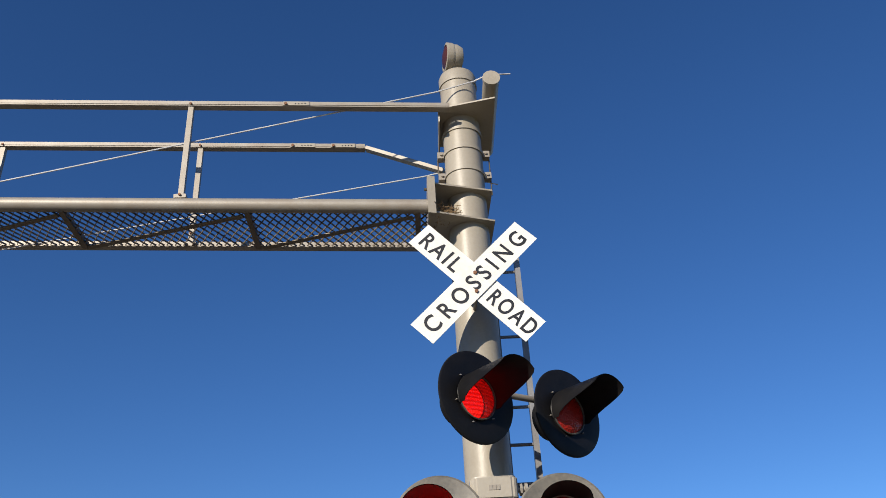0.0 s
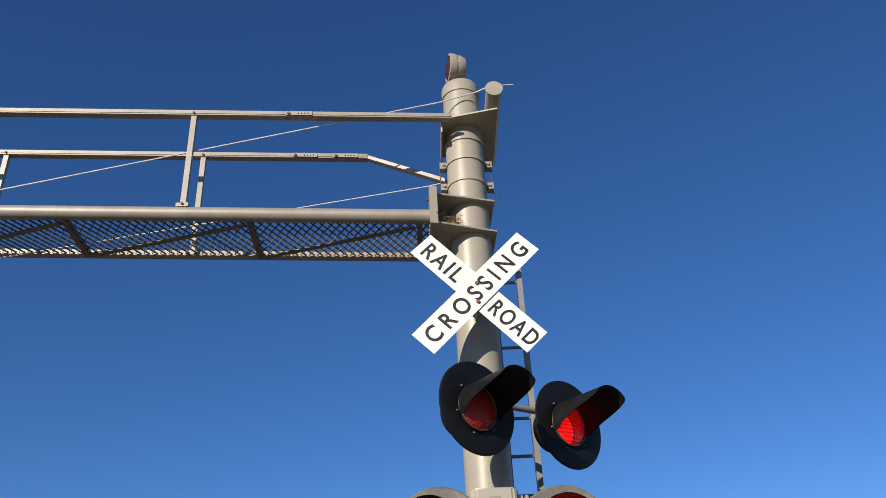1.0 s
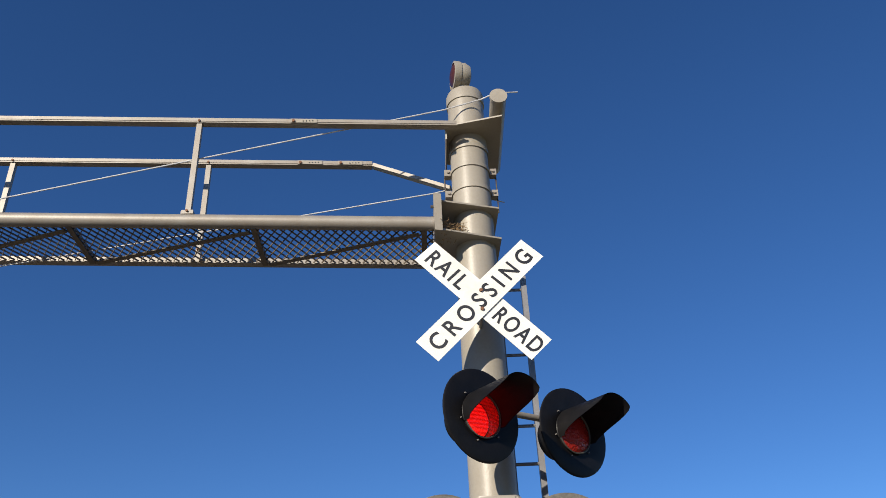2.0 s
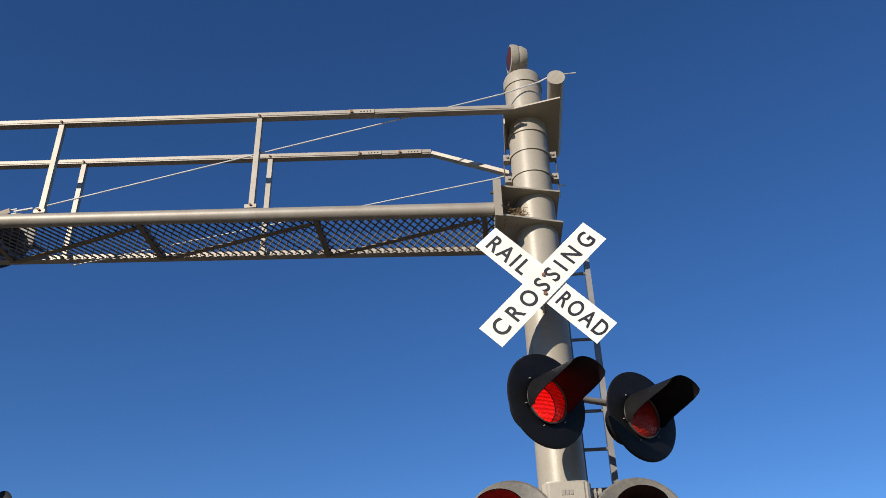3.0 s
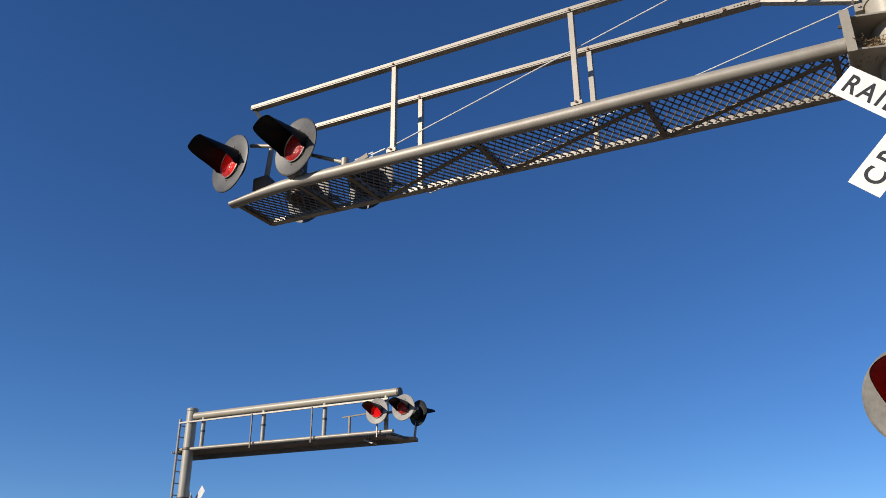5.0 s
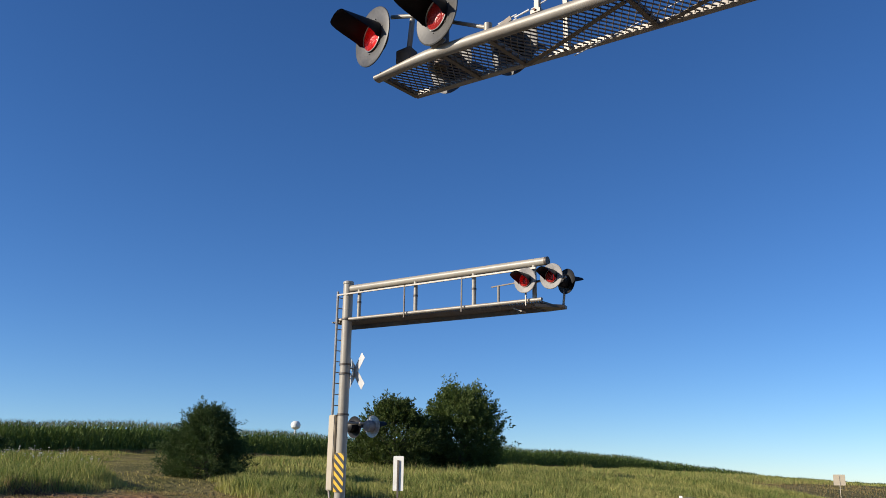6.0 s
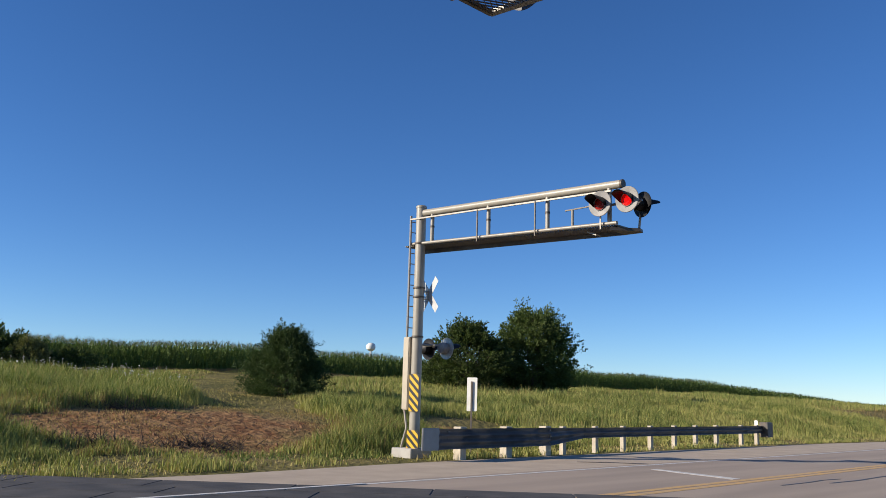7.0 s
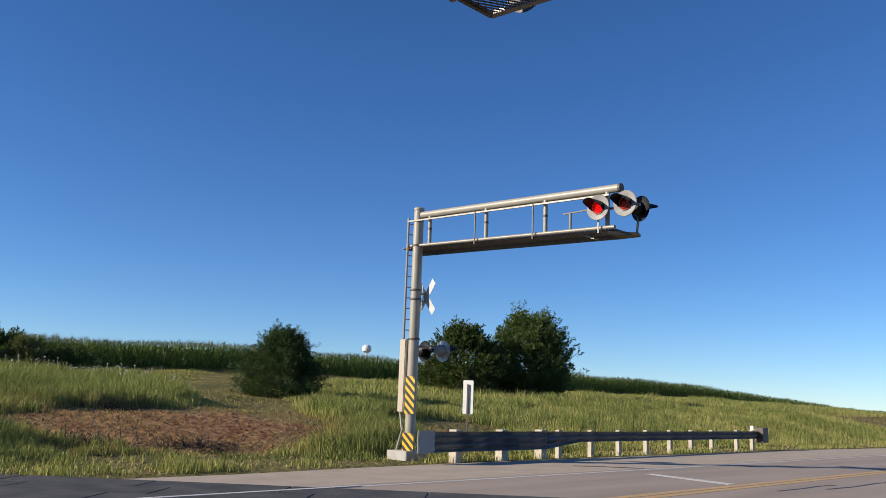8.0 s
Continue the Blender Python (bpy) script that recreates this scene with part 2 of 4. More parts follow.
def near_mast():
    t = thing("signal_mast", "pale grey painted round steel mast with straps and gusset plates", "signal mast", "cantilever signals")
    bm = fresh()
    tube(bm, (MX, MY, 0.05), (MX, MY, 6.66 + Z0), 0.182, 0.168, 40)
    part("post", bm, MAST, t)
    bm = fresh()
    lathe(bm, [(0.168, 0), (0.178, 0), (0.178, 0.10), (0.165, 0.135), (0.10, 0.155), (0.001, 0.16)], 40, Matrix.Translation((MX, MY, 6.62 + Z0)))
    part("cap", bm, MAST, t)
    for z in (5.83, 5.60, 6.04):
        bm = fresh()
        lathe(bm, [(0.172, 0), (0.180, 0), (0.180, 0.035), (0.172, 0.035), (0.172, 0)], 40, Matrix.Translation((MX, MY, z + Z0)))
        s = part("strap", bm, MAST, t)
        if z < 6:
            for sx in (-1, 1):
                bm = fresh()
                block(bm, MX + sx * 0.205 - 0.028, MX + sx * 0.205 + 0.028, MY - 0.035, MY + 0.035, z + Z0 - 0.015, z + Z0 + 0.05)
                tube(bm, (MX + sx * 0.20, MY - 0.05, z + Z0 + 0.02), (MX + sx * 0.20, MY + 0.05, z + Z0 + 0.02), 0.012, seg=8)
                part("clamp", bm, STEEL, s)
                bm = fresh()
                tube(bm, (MX + sx * 0.23, MY + 0.02, z + Z0), (MX + sx * 0.23, MY + 0.02, z + Z0 - 0.16), 0.006, seg=6)
                part("conduit_wire", bm, DARK, s)
    # upper gusset
    bm = fresh()
    slab(bm, [(0.56, 5.46), (1.06, 5.33), (1.08, 6.12), (0.57, 6.02)], 6.19 + Z0, 6.205 + Z0)
    part("gusset_plate", bm, MAST, t)
    bm = fresh()
    slab(bm, [(0.56, 5.47), (0.572, 5.467), (0.582, 6.02), (0.57, 6.02)], 6.06 + Z0, 6.19 + Z0)
    part("gusset_flange", bm, MAST, t)
    # chord box
    for z, o in ((5.355, [(0.47, 5.40), (0.985, 5.545), (0.975, 6.10), (0.47, 6.10)]), (5.055, [(0.44, 5.36), (0.985, 5.55), (0.975, 6.10), (0.44, 6.10)])):
        bm = fresh()
        slab(bm, o, z + Z0, z + Z0 + 0.015)
        part("gusset_plate", bm, MAST, t)
    bm = fresh()
    slab(bm, [(0.425, 5.33), (0.49, 5.345), (0.49, 5.375), (0.445, 5.36), (0.445, 6.14), (0.425, 6.14)], 5.03 + Z0, 5.39 + Z0)
    part("end_plate", bm, MAST, t)
    for i in range(6):
        bm = fresh()
        y, z = (5.42, 5.98)[i % 2], 5.09 + 0.11 * (i // 2) + Z0
        tube(bm, (0.40, y, z), (0.475, y, z), 0.013, seg=6)
        part("bolt", bm, DARK, t)
    # stub pipe that spreads the cables
    bm = fresh()
    tube(bm, (1.035, 5.26, 6.345 + Z0), (1.055, 6.32, 6.345 + Z0), 0.072, seg=28)
    part("stub_pipe", bm, MAST, t)
    bm = fresh()
    tube(bm, (1.035, 5.235, 6.345 + Z0), (1.035, 5.262, 6.345 + Z0), 0.078, seg=28)
    part("stub_cap", bm, MAST, t)
    # junction box between the lower lights, with the maker's plate as plain bars
    bm = fresh()
    slab(bm, [(-0.155, -0.05), (-0.12, -0.075), (0.12, -0.075), (0.155, -0.05), (0.155, 0.05), (-0.155, 0.05)], -0.075, 0.075)
    bmesh.ops.bevel(bm, geom=bm.edges[:], offset=0.012, segments=2, affect="EDGES")
    jb = part("junction_box", bm, MAST, t, "rounded pale grey junction box", pose(0.745, 5.08, 2.72 + Z0))
    for x0, x1 in ((-0.035, -0.012), (-0.008, 0.012), (0.016, 0.036)):
        bm = fresh()
        block(bm, x0, x1, -0.079, -0.074, -0.016, 0.016)
        part("raised_mark", bm, STEEL, jb)
    bm = fresh()
    tube(bm, (0.40, 5.10, 2.72 + Z0), (1.15, 5.10, 2.72 + Z0), 0.024, seg=16)
    for x in (0.545, 0.575, 0.925, 0.96):
        tube(bm, (x - 0.009, 5.10, 2.72 + Z0), (x + 0.009, 5.10, 2.72 + Z0), 0.042, seg=8)
    part("crossarm", bm, STEEL, t)
    bm = fresh()
    tube(bm, (0.745, 5.11, 2.70 + Z0), (0.765, 5.60, 2.70 + Z0), 0.035, seg=16)
    part("bracket", bm, STEEL, t)
    bm = fresh()
    tube(bm, (0.53, 5.09, 3.45 + Z0), (1.22, 5.53, 3.46 + Z0), 0.024, seg=16)
    tube(bm, (0.86, 5.30, 3.45 + Z0), (0.79, 5.60, 3.45 + Z0), 0.03, seg=16)
    for x, y in ((0.57, 5.06), (1.25, 5.50)):
        tube(bm, (x, y, 3.46 + Z0), (x, y, 3.36 + Z0), 0.03, seg=12)
    part("upper_crossarm", bm, STEEL, t)
    bm = fresh()
    block(bm, 0.37, 1.18, 5.32, 6.12, -0.05, 0.12)
    part("concrete_base", bm, CONCRETE, t, "pale cast concrete base")
    return t


def near_arm():
    t = thing("overhead_walkway", "weathered grey steel cantilever walkway over the road", "walkway", "cantilever signals")
    X0, X1 = 0.425, -5.40
    bm = fresh()
    tube(bm, (X0, FRONT, arm_z(X0)), (-4.6, FRONT, arm_z(-4.6)), 0.060, seg=24)
    part("front_chord", bm, STEEL, t)
    bm = fresh()
    rings = []
    for i in range(13):
        x = -4.6 + (X1 + 4.6) * i / 12
        flat = min(1, max(0, (i - 2) / 9))
        rings.append((x, 0.060 * (1 - 0.45 * flat)))
    prev = None
    for x, h in rings:
        ring = [bm.verts.new((x, FRONT + 0.060 * math.cos(a), arm_z(x) - 0.06 - 0.055 * ((x + 4.6) / (X1 + 4.6)) ** 1.5 + h + h * math.sin(a))) for a in [2 * math.pi * k / 20 for k in range(20)]]
        if prev:
            for k in range(20):
                bm.faces.new((prev[k], prev[(k + 1) % 20], ring[(k + 1) % 20], ring[k]))
        else:
            bm.faces.new(ring)
        prev = ring
    bm.faces.new(prev[::-1])
    part("flattened_tip", bm, STEEL, t)
    bm = fresh()
    bar(bm, (X0, REAR, arm_z(X0) - 0.055), (X1, REAR, arm_z(X1) - 0.055), 0.075, 0.008)
    bar(bm, (X0, REAR + 0.036, arm_z(X0) - 0.012), (X1, REAR + 0.036, arm_z(X1) - 0.012), 0.008, 0.085)
    part("rear_angle", bm, STEEL, t)
    # cross members and braces: same steel as the chords, coloured darker as shade
    for x in (0.34, -1.06, -2.57, -3.96, -4.52, X1 + 0.02):
        bm = fresh()
        bar(bm, (x, FRONT, arm_z(x) - 0.062), (x, REAR, arm_z(x) - 0.062), 0.045, 0.006)
        bar(bm, (x + 0.02, FRONT, arm_z(x) - 0.035), (x + 0.02, REAR, arm_z(x) - 0.035), 0.006, 0.055)
        part("cross_member", bm, SHADED_STEEL, t)
    for a, b in ((0.30, -1.02), (-1.10, -2.53), (-2.61, -3.92)):
        bm = fresh()
        bar(bm, (a, FRONT + 0.05, arm_z(a) - 0.072), (b, REAR - 0.03, arm_z(b) - 0.072), 0.05, 0.008)
        part("diagonal_brace", bm, SHADED_STEEL, t)
    # expanded metal floor: two families of bent strands
    bm = fresh()
    step = 0.072
    n = int((X0 - X1) / step)
    width = REAR - FRONT - 0.06
    for k in range(-14, n + 1):
        for s in (1, -1):
            xa, xb = X0 - step * k, X0 - step * k - s * width * 0.62
            if s < 0:
                xa, xb = xa - width * 0.62, xa
            ya, yb = FRONT + 0.03, REAR - 0.03
            x_a, x_b = (xa, xb) if s > 0 else (xa, xb)
            # clip to the deck
            def at_x(u, x_a=x_a, x_b=x_b, ya=ya, yb=yb):
                return Vector((x_a + (x_b - x_a) * u, ya + (yb - ya) * u, 0))
            u0, u1 = 0.0, 1.0
            for lim, sign in ((X0 - 0.01, 1), (X1 + 0.02, -1)):
                d = x_b - x_a
                u = (lim - x_a) / d
                if sign > 0:
                    if d > 0: u1 = min(u1, u)
                    else: u0 = max(u0, u)
                else:
                    if d > 0: u0 = max(u0, u)
                    else: u1 = min(u1, u)
            if u1 - u0 > 0.03:
                a, b = at_x(u0), at_x(u1)
                a.z, b.z = arm_z(a.x) - 0.045, arm_z(b.x) - 0.045
                bar(bm, a, b, 0.005, 0.015)
    tagged(part("expanded_metal_deck", bm, SHADED_STEEL, t, "rusting expanded metal deck"), kind="stuff")
    # handrails
    for y, x_end in ((FRONT, 0.66), (REAR, -0.12)):
        bm = fresh()
        bar(bm, (x_end, y, rail_z(x_end)), (-5.24, y, rail_z(-5.24)), 0.068, 0.034)
        bar(bm, (x_end, y - 0.036, rail_z(x_end) + 0.012), (-5.24, y - 0.036, rail_z(-5.24) + 0.012), 0.006, 0.034)
        part("handrail", bm, STEEL, t)
    bm = fresh()
    bar(bm, (-0.11, REAR, rail_z(-0.11)), (0.60, 5.86, 5.79 + Z0), 0.068, 0.034)
    part("sloping_rail", bm, STEEL, t)
    for y, xs in ((FRONT, (-1.605, -3.43)), (REAR, (-1.66, -3.495))):
        for x in xs:
            bm = fresh()
            bar(bm, (x, y, arm_z(x) + (0.055 if y == FRONT else -0.05)), (x, y, rail_z(x)), 0.046, 0.046, (0, 1, 0))
            po = part("rail_post", bm, STEEL, t)
            bm = fresh()
            block(bm, x - 0.05, x + 0.05, y - 0.045, y + 0.045, arm_z(x) + (0.05 if y == FRONT else -0.055), arm_z(x) + (0.085 if y == FRONT else -0.02))
            part("foot_plate", bm, STEEL, po)
            bm = fresh()
            tube(bm, (x, y - 0.06, arm_z(x) + 0.075), (x, y + 0.05, arm_z(x) + 0.075), 0.011, seg=6)
            part("bolt", bm, RUST, po)
            bm = fresh()
            tube(bm, (x, y - 0.048, rail_z(x)), (x, y + 0.03, rail_z(x)), 0.011, seg=6)
            part("bolt", bm, RUST, po)
    for y, xs in ((FRONT, (-0.70,)), (REAR, (-0.72, -0.34))):
        for x in xs:
            bm = fresh()
            bar(bm, (x - 0.10, y - 0.042, rail_z(x - 0.1) + 0.006), (x + 0.13, y - 0.042, rail_z(x + 0.13) + 0.006), 0.006, 0.042)
            sp = part("splice_plate", bm, MAST, t, "pale perforated splice plate")
            for k in range(4):
                bm = fresh()
                tube(bm, (x + 0.01 + 0.028 * k, y - 0.045, rail_z(x)), (x + 0.01 + 0.028 * k, y - 0.049, rail_z(x)), 0.006, seg=6)
                part("hole", bm, INK, sp)
            bm = fresh()
            tube(bm, (x - 0.075, y - 0.044, rail_z(x - 0.07)), (x - 0.075, y - 0.058, rail_z(x - 0.07)), 0.014, seg=6)
            part("bolt", bm, RUST, sp)
    # end post, lamp pole and its braces
    bm = fresh()
    bar(bm, (-5.22, FRONT, rail_z(-5.2)), (-5.05, FRONT + 0.10, rail_z(-5.1) - 0.30), 0.03, 0.03)
    part("rail_end_brace", bm, DARK, t)
    bm = fresh()
    tube(bm, (-5.08, FRONT + 0.10, arm_z(-5.0)), (-5.0, FRONT + 0.1, arm_z(-5.0) + 0.72), 0.028, seg=14)
    part("lamp_stand", bm, STEEL, t)
    bm = fresh()
    slab(bm, [(-5.18, FRONT + 0.02), (-4.97, FRONT + 0.02), (-5.0, FRONT + 0.18), (-5.14, FRONT + 0.18)], arm_z(-5.1) + 0.03, arm_z(-5.1) + 0.20)
    bmesh.ops.bevel(bm, geom=bm.edges[:], offset=0.02, segments=1, affect="EDGES")
    part("stand_base", bm, DARK, t)
    bm = fresh()
    tube(bm, (-4.72, FRONT + 0.22, arm_z(-4.7) - 0.03), (-4.72, FRONT + 0.22, arm_z(-4.7) + 0.55), 0.075, seg=20)
    part("lamp_column", bm, DARK, t, "thick dark steel lamp column")
    for a, b, r in (((-5.20, 5.40, 5.97), (-4.62, 5.42, 5.80), 0.022), ((-4.55, 5.44, 5.72), (-3.98, 5.42, 5.43), 0.020)):
        bm = fresh()
        tube(bm, (a[0], a[1], a[2] + Z0), (b[0], b[1], b[2] + Z0), r, seg=12)
        part("lamp_brace", bm, STEEL, t)
    bm = fresh()
    tube(bm, (-3.98, 5.42, 5.38 + Z0), (-3.98, 5.42, 5.47 + Z0), 0.04, seg=14)
    part("brace_socket", bm, STEEL, t)
    bm = fresh()
    tube(bm, (-4.62, 5.38, arm_z(-4.6) + 0.04), (-4.5, 5.38, arm_z(-4.5) + 0.13), 0.05, seg=10)
    part("cable_gland", bm, STEEL, t)
    return t


def cable(points, r, label):
    bm = fresh()
    for a, b in zip(points, points[1:]):
        tube(bm, a, b, r, seg=8)
    return solid("guy_cable", bm, CABLE, label, "cable", "guy cables")


def crossbuck(at, label, lettered=True, half=0.61, wide=0.1143):
    t = thing("crossbuck_sign", label, "crossbuck sign", "crossbucks", at)
    for name, ang, y in (("back_blade", -46.5, 0.0), ("front_blade", 45, -0.012)):
        bm = fresh()
        m = pose(0, y, 0, 0, -ang, 0)
        bmesh.ops.create_cube(bm, size=1, matrix=m @ Matrix.Diagonal((2 * half, 0.004, 2 * wide, 1)))
        bl = part(name, bm, WHITE if lettered else BARE, t)
        if not lettered:
            continue
        words = (("RAIL", -0.362, 0.38), ("ROAD", 0.380, 0.43)) if ang < 0 else (("CROSSING", 0.0, 1.10),)
        for word, cx, length in words:
            cu = bpy.data.curves.new("letters", "FONT")
            cu.body, cu.align_x, cu.align_y, cu.size, cu.extrude = word, "CENTER", "CENTER", 0.205, 0.001
            cu.offset = 0.003
            cu.space_character = 1.25 if ang < 0 else 1.5
            tmp = new("letters", cu)
            bpy.context.view_layer.update()
            me = bpy.data.meshes.new_from_object(tmp.evaluated_get(bpy.context.evaluated_depsgraph_get()))
            bpy.data.objects.remove(tmp)
            xs = [v.co.x for v in me.vertices]
            zs = [v.co.y for v in me.vertices]
            fx, fz = length / (max(xs) - min(xs)), 0.138 / (max(zs) - min(zs))
            mid, midz = (max(xs) + min(xs)) / 2, (max(zs) + min(zs)) / 2
            me.transform(Matrix.Diagonal((fx, fz, 1, 1)) @ Matrix.Translation((-mid, -midz, 0)))
            me.materials.append(INK)
            ob = new("lettering", me)
            ob.parent = bl
            ob.matrix_basis = m @ pose(cx, -0.0035, 0, 90, 0, 0)
            ob["label"] = "black capital letters " + word
    for z in (0.065, -0.095):
        bm = fresh()
        tube(bm, (0.0, -0.012, z), (0.0, -0.028, z), 0.015, seg=6)
        part("bolt", bm, RUST, t)
    bm = fresh()
    block(bm, -0.03, 0.03, 0.004, 0.03, -0.13, 0.13)
    part("bracket", bm, STEEL, t)
    for z in (0.09, -0.12):
        bm = fresh()
        tube(bm, (0, 0.02, z), (0, 0.28, z), 0.015, seg=10)
        part("standoff", bm, STEEL, t)
    return t


def ladder(x, y, z0, z1, w, group_label, along=(1, 0)):
    t = thing("ladder", group_label, "ladder")
    d = Vector((along[0], along[1], 0)).normalized()
    for s in (-0.5, 0.5):
        bm = fresh()
        p = Vector((x, y, 0)) + d * w * s
        bar(bm, (p.x, p.y, z0), (p.x, p.y, z1 + (0.05 if s > 0 else 0)), 0.045, 0.06, (d.y, -d.x, 0))
        part("rail", bm, SHADED_LADDER, t)
    k, z = 0, z0 + 0.12
    while z < z1 - 0.05:
        bm = fresh()
        a, b = Vector((x, y, z)) - d * w / 2, Vector((x, y, z)) + d * w / 2
        tube(bm, a, b, 0.014, seg=8)
        part("rung", bm, SHADED_LADDER, t)
        z += 0.305
    return t


def top_beacon():
    t = thing("beacon_lamp", "small pale round lamp with brown lens on mast top", "lamp", "", pose(0.72, 5.72, 7.02 + Z0, 0, 0, -80))
    bm = fresh()
    lathe(bm, [(0.125, -0.02), (0.14, -0.02), (0.145, 0.0), (0.145, 0.045), (0.125, 0.05), (0.125, -0.02)], 32, TURN_OUT)
    part("rim", bm, MAST, t)
    bm = fresh()
    lathe(bm, [(0.132, -0.02), (0.135, -0.06), (0.11, -0.11), (0.05, -0.13), (0.001, -0.132)], 32, TURN_OUT)
    part("back_shell", bm, MAST, t)
    bm = fresh()
    lathe(bm, [(0.126, 0.03), (0.10, 0.055), (0.05, 0.068), (0.001, 0.072)], 32, TURN_OUT)
    part("lens", bm, BROWN, t, "brown tinted lens")
    bm = fresh()
    tube(bm, (0, 0.03, -0.13), (0, 0.03, -0.26), 0.035, seg=14)
    part("stem", bm, MAST, t)
    return t


CONCRETE = material("pale cast concrete", (0.42, 0.40, 0.36), 0.85, other=(0.30, 0.27, 0.23), scale=4, amount=0.7, bump=0.004, fine=80)
near_mast()
near_arm()
top_beacon()
crossbuck(pose(0.757, 5.30, 4.37 + Z0), "white crossbuck sign lettered RAILROAD CROSSING bolted to mast")
ladder(1.077, 6.0, 0.02, 4.88 + Z0, 0.225, "grey steel ladder fixed behind the mast")
cable([(1.25, 5.50, 6.61 + Z0), (1.03, 5.45, 6.56 + Z0), (0.91, 5.52, 6.55 + Z0), (0.56, 5.50, 6.42 + Z0), (-3.50, 5.42, 5.445 + Z0)], 0.0065, "thin grey guy cable from mast top to arm")
cable([(1.12, 6.2, 5.86 + Z0), (0.60, 5.88, 5.80 + Z0), (0.42, 5.89, 5.765 + Z0), (-3.4, 6.0, 5.20 + Z0)], 0.006, "thin grey guy cable to the rear chord")


def turnbuckle(a, b):
    t = thing("turnbuckle", "grey steel turnbuckle hooked to the arm", "turnbuckle")
    a, b = Vector(a), Vector(b)
    for o in (-0.022, 0.022):
        bm = fresh()
        tube(bm, a.lerp(b, 0.25) + Vector((0, 0, o)), a.lerp(b, 0.7) + Vector((0, 0, o)), 0.007, seg=8)
        part("side_bar", bm, CABLE, t)
    for u, v in ((0.0, 0.3), (0.65, 1.0)):
        bm = fresh()
        tube(bm, a.lerp(b, u), a.lerp(b, v), 0.009, seg=8)
        part("threaded_rod", bm, CABLE, t)
    bm = fresh()
    bar(bm, a + Vector((-0.02, 0.01, -0.03)), a + Vector((0.25, 0.01, 0.06)), 0.008, 0.05)
    part("anchor_plate", bm, DARK, t)


turnbuckle((-3.95, 5.38, 5.36 + Z0), (-3.52, 5.42, 5.45 + Z0))


def bird_nest():
    bm = fresh()
    rnd = random.Random(5)
    for k in range(130):
        p = Vector((0.56 + rnd.gauss(0, 0.045), 5.52 + rnd.gauss(0, 0.05), 5.075 + Z0 + abs(rnd.gauss(0, 0.05))))
        d = Vector((rnd.gauss(0, 1), rnd.gauss(0, 1), rnd.gauss(0, 0.5))).normalized() * rnd.uniform(0.04, 0.09)
        tube(bm, p - d, p + d, 0.0025, seg=4)
    return solid("bird_nest", bm, STRAW, "untidy brown straw bird nest on gusset plate", "bird nest")


bird_nest()
LIGHTS = "flashing lights"
flashing_light(facing(0.661, 4.92, 3.300 + Z0, 0.60, -0.80), "black hooded red flashing light turned outward on the mast", LIGHTS, 0, BLACK, radius=0.322, rim=FADED)
flashing_light(facing(1.338, 5.36, 3.308 + Z0, 0.60, -0.80), "black hooded red flashing light turned outward beside the ladder", LIGHTS, 1, BLACK, radius=0.322, rim=FADED)
flashing_light(facing(0.375, 5.05, 2.515 + Z0, -0.17, -0.985), "sun-bleached hooded red flashing light beside junction box", LIGHTS, 0, BLEACHED)
flashing_light(facing(1.175, 5.05, 2.495 + Z0, -0.08, -1.0), "sun-bleached hooded red flashing light beside junction box", LIGHTS, 1, BLEACHED)
flashing_light(facing(-5.36, 5.30, 5.75 + Z0, -0.24, -0.97), "faded black hooded red flashing light at arm tip", LIGHTS, 0, radius=0.32, deep=0.11)
flashing_light(facing(-4.50, 5.30, 5.695 + Z0, -0.20, -0.98), "faded black hooded red flashing light at arm tip", LIGHTS, 1, radius=0.31, deep=0.11)
flashing_light(facing(-5.05, 6.20, 5.69 + Z0, 0.1, 0.99), "faded black hooded red flashing light behind arm tip", LIGHTS, 1)
flashing_light(facing(-4.22, 6.20, 5.65 + Z0, 0.1, 0.99), "faded black hooded red flashing light behind arm tip", LIGHTS, 0)


# ---- the far cantilever ----
FX, FY = -16.96, 16.41


def stripes_material():
    m = bpy.data.materials.new("yellow and black hazard sheeting")
    m.use_nodes = True
    t = m.node_tree
    b = t.nodes["Principled BSDF"]
    b.inputs["Roughness"].default_value = 0.4
    co, sep = t.nodes.new("ShaderNodeTexCoord"), t.nodes.new("ShaderNodeSeparateXYZ")
    t.links.new(co.outputs["Object"], sep.inputs[0])
    def op(kind, a, v):
        n = t.nodes.new("ShaderNodeMath")
        n.operation = kind
        for i, s in enumerate((a, v)):
            if isinstance(s, (int, float)):
                n.inputs[i].default_value = s
            else:
                t.links.new(s, n.inputs[i])
        return n.outputs[0]
    d = op("SUBTRACT", sep.outputs["Z"], sep.outputs["X"])
    f = op("FRACT", op("MULTIPLY", op("ADD", d, 10.0), 1 / 0.22), 0)
    s = op("GREATER_THAN", f, 0.5)
    mix = t.nodes.new("ShaderNodeMix")
    mix.data_type = "RGBA"
    mix.inputs["A"].default_value, mix.inputs["B"].default_value = (0.02, 0.02, 0.02, 1), (0.80, 0.46, 0.02, 1)
    t.links.new(s, mix.inputs["Factor"])
    dirt, mul = t.nodes.new("ShaderNodeTexNoise"), t.nodes.new("ShaderNodeMix")
    dirt.inputs["Scale"].default_value = 5
    mul.data_type, mul.blend_type = "RGBA", "MULTIPLY"
    mul.inputs["Factor"].default_value = 0.2
    t.links.new(mix.outputs["Result"], mul.inputs["A"])
    t.links.new(dirt.outputs["Fac"], mul.inputs["B"])
    t.links.new(mul.outputs["Result"], b.inputs["Base Color"])
    return m


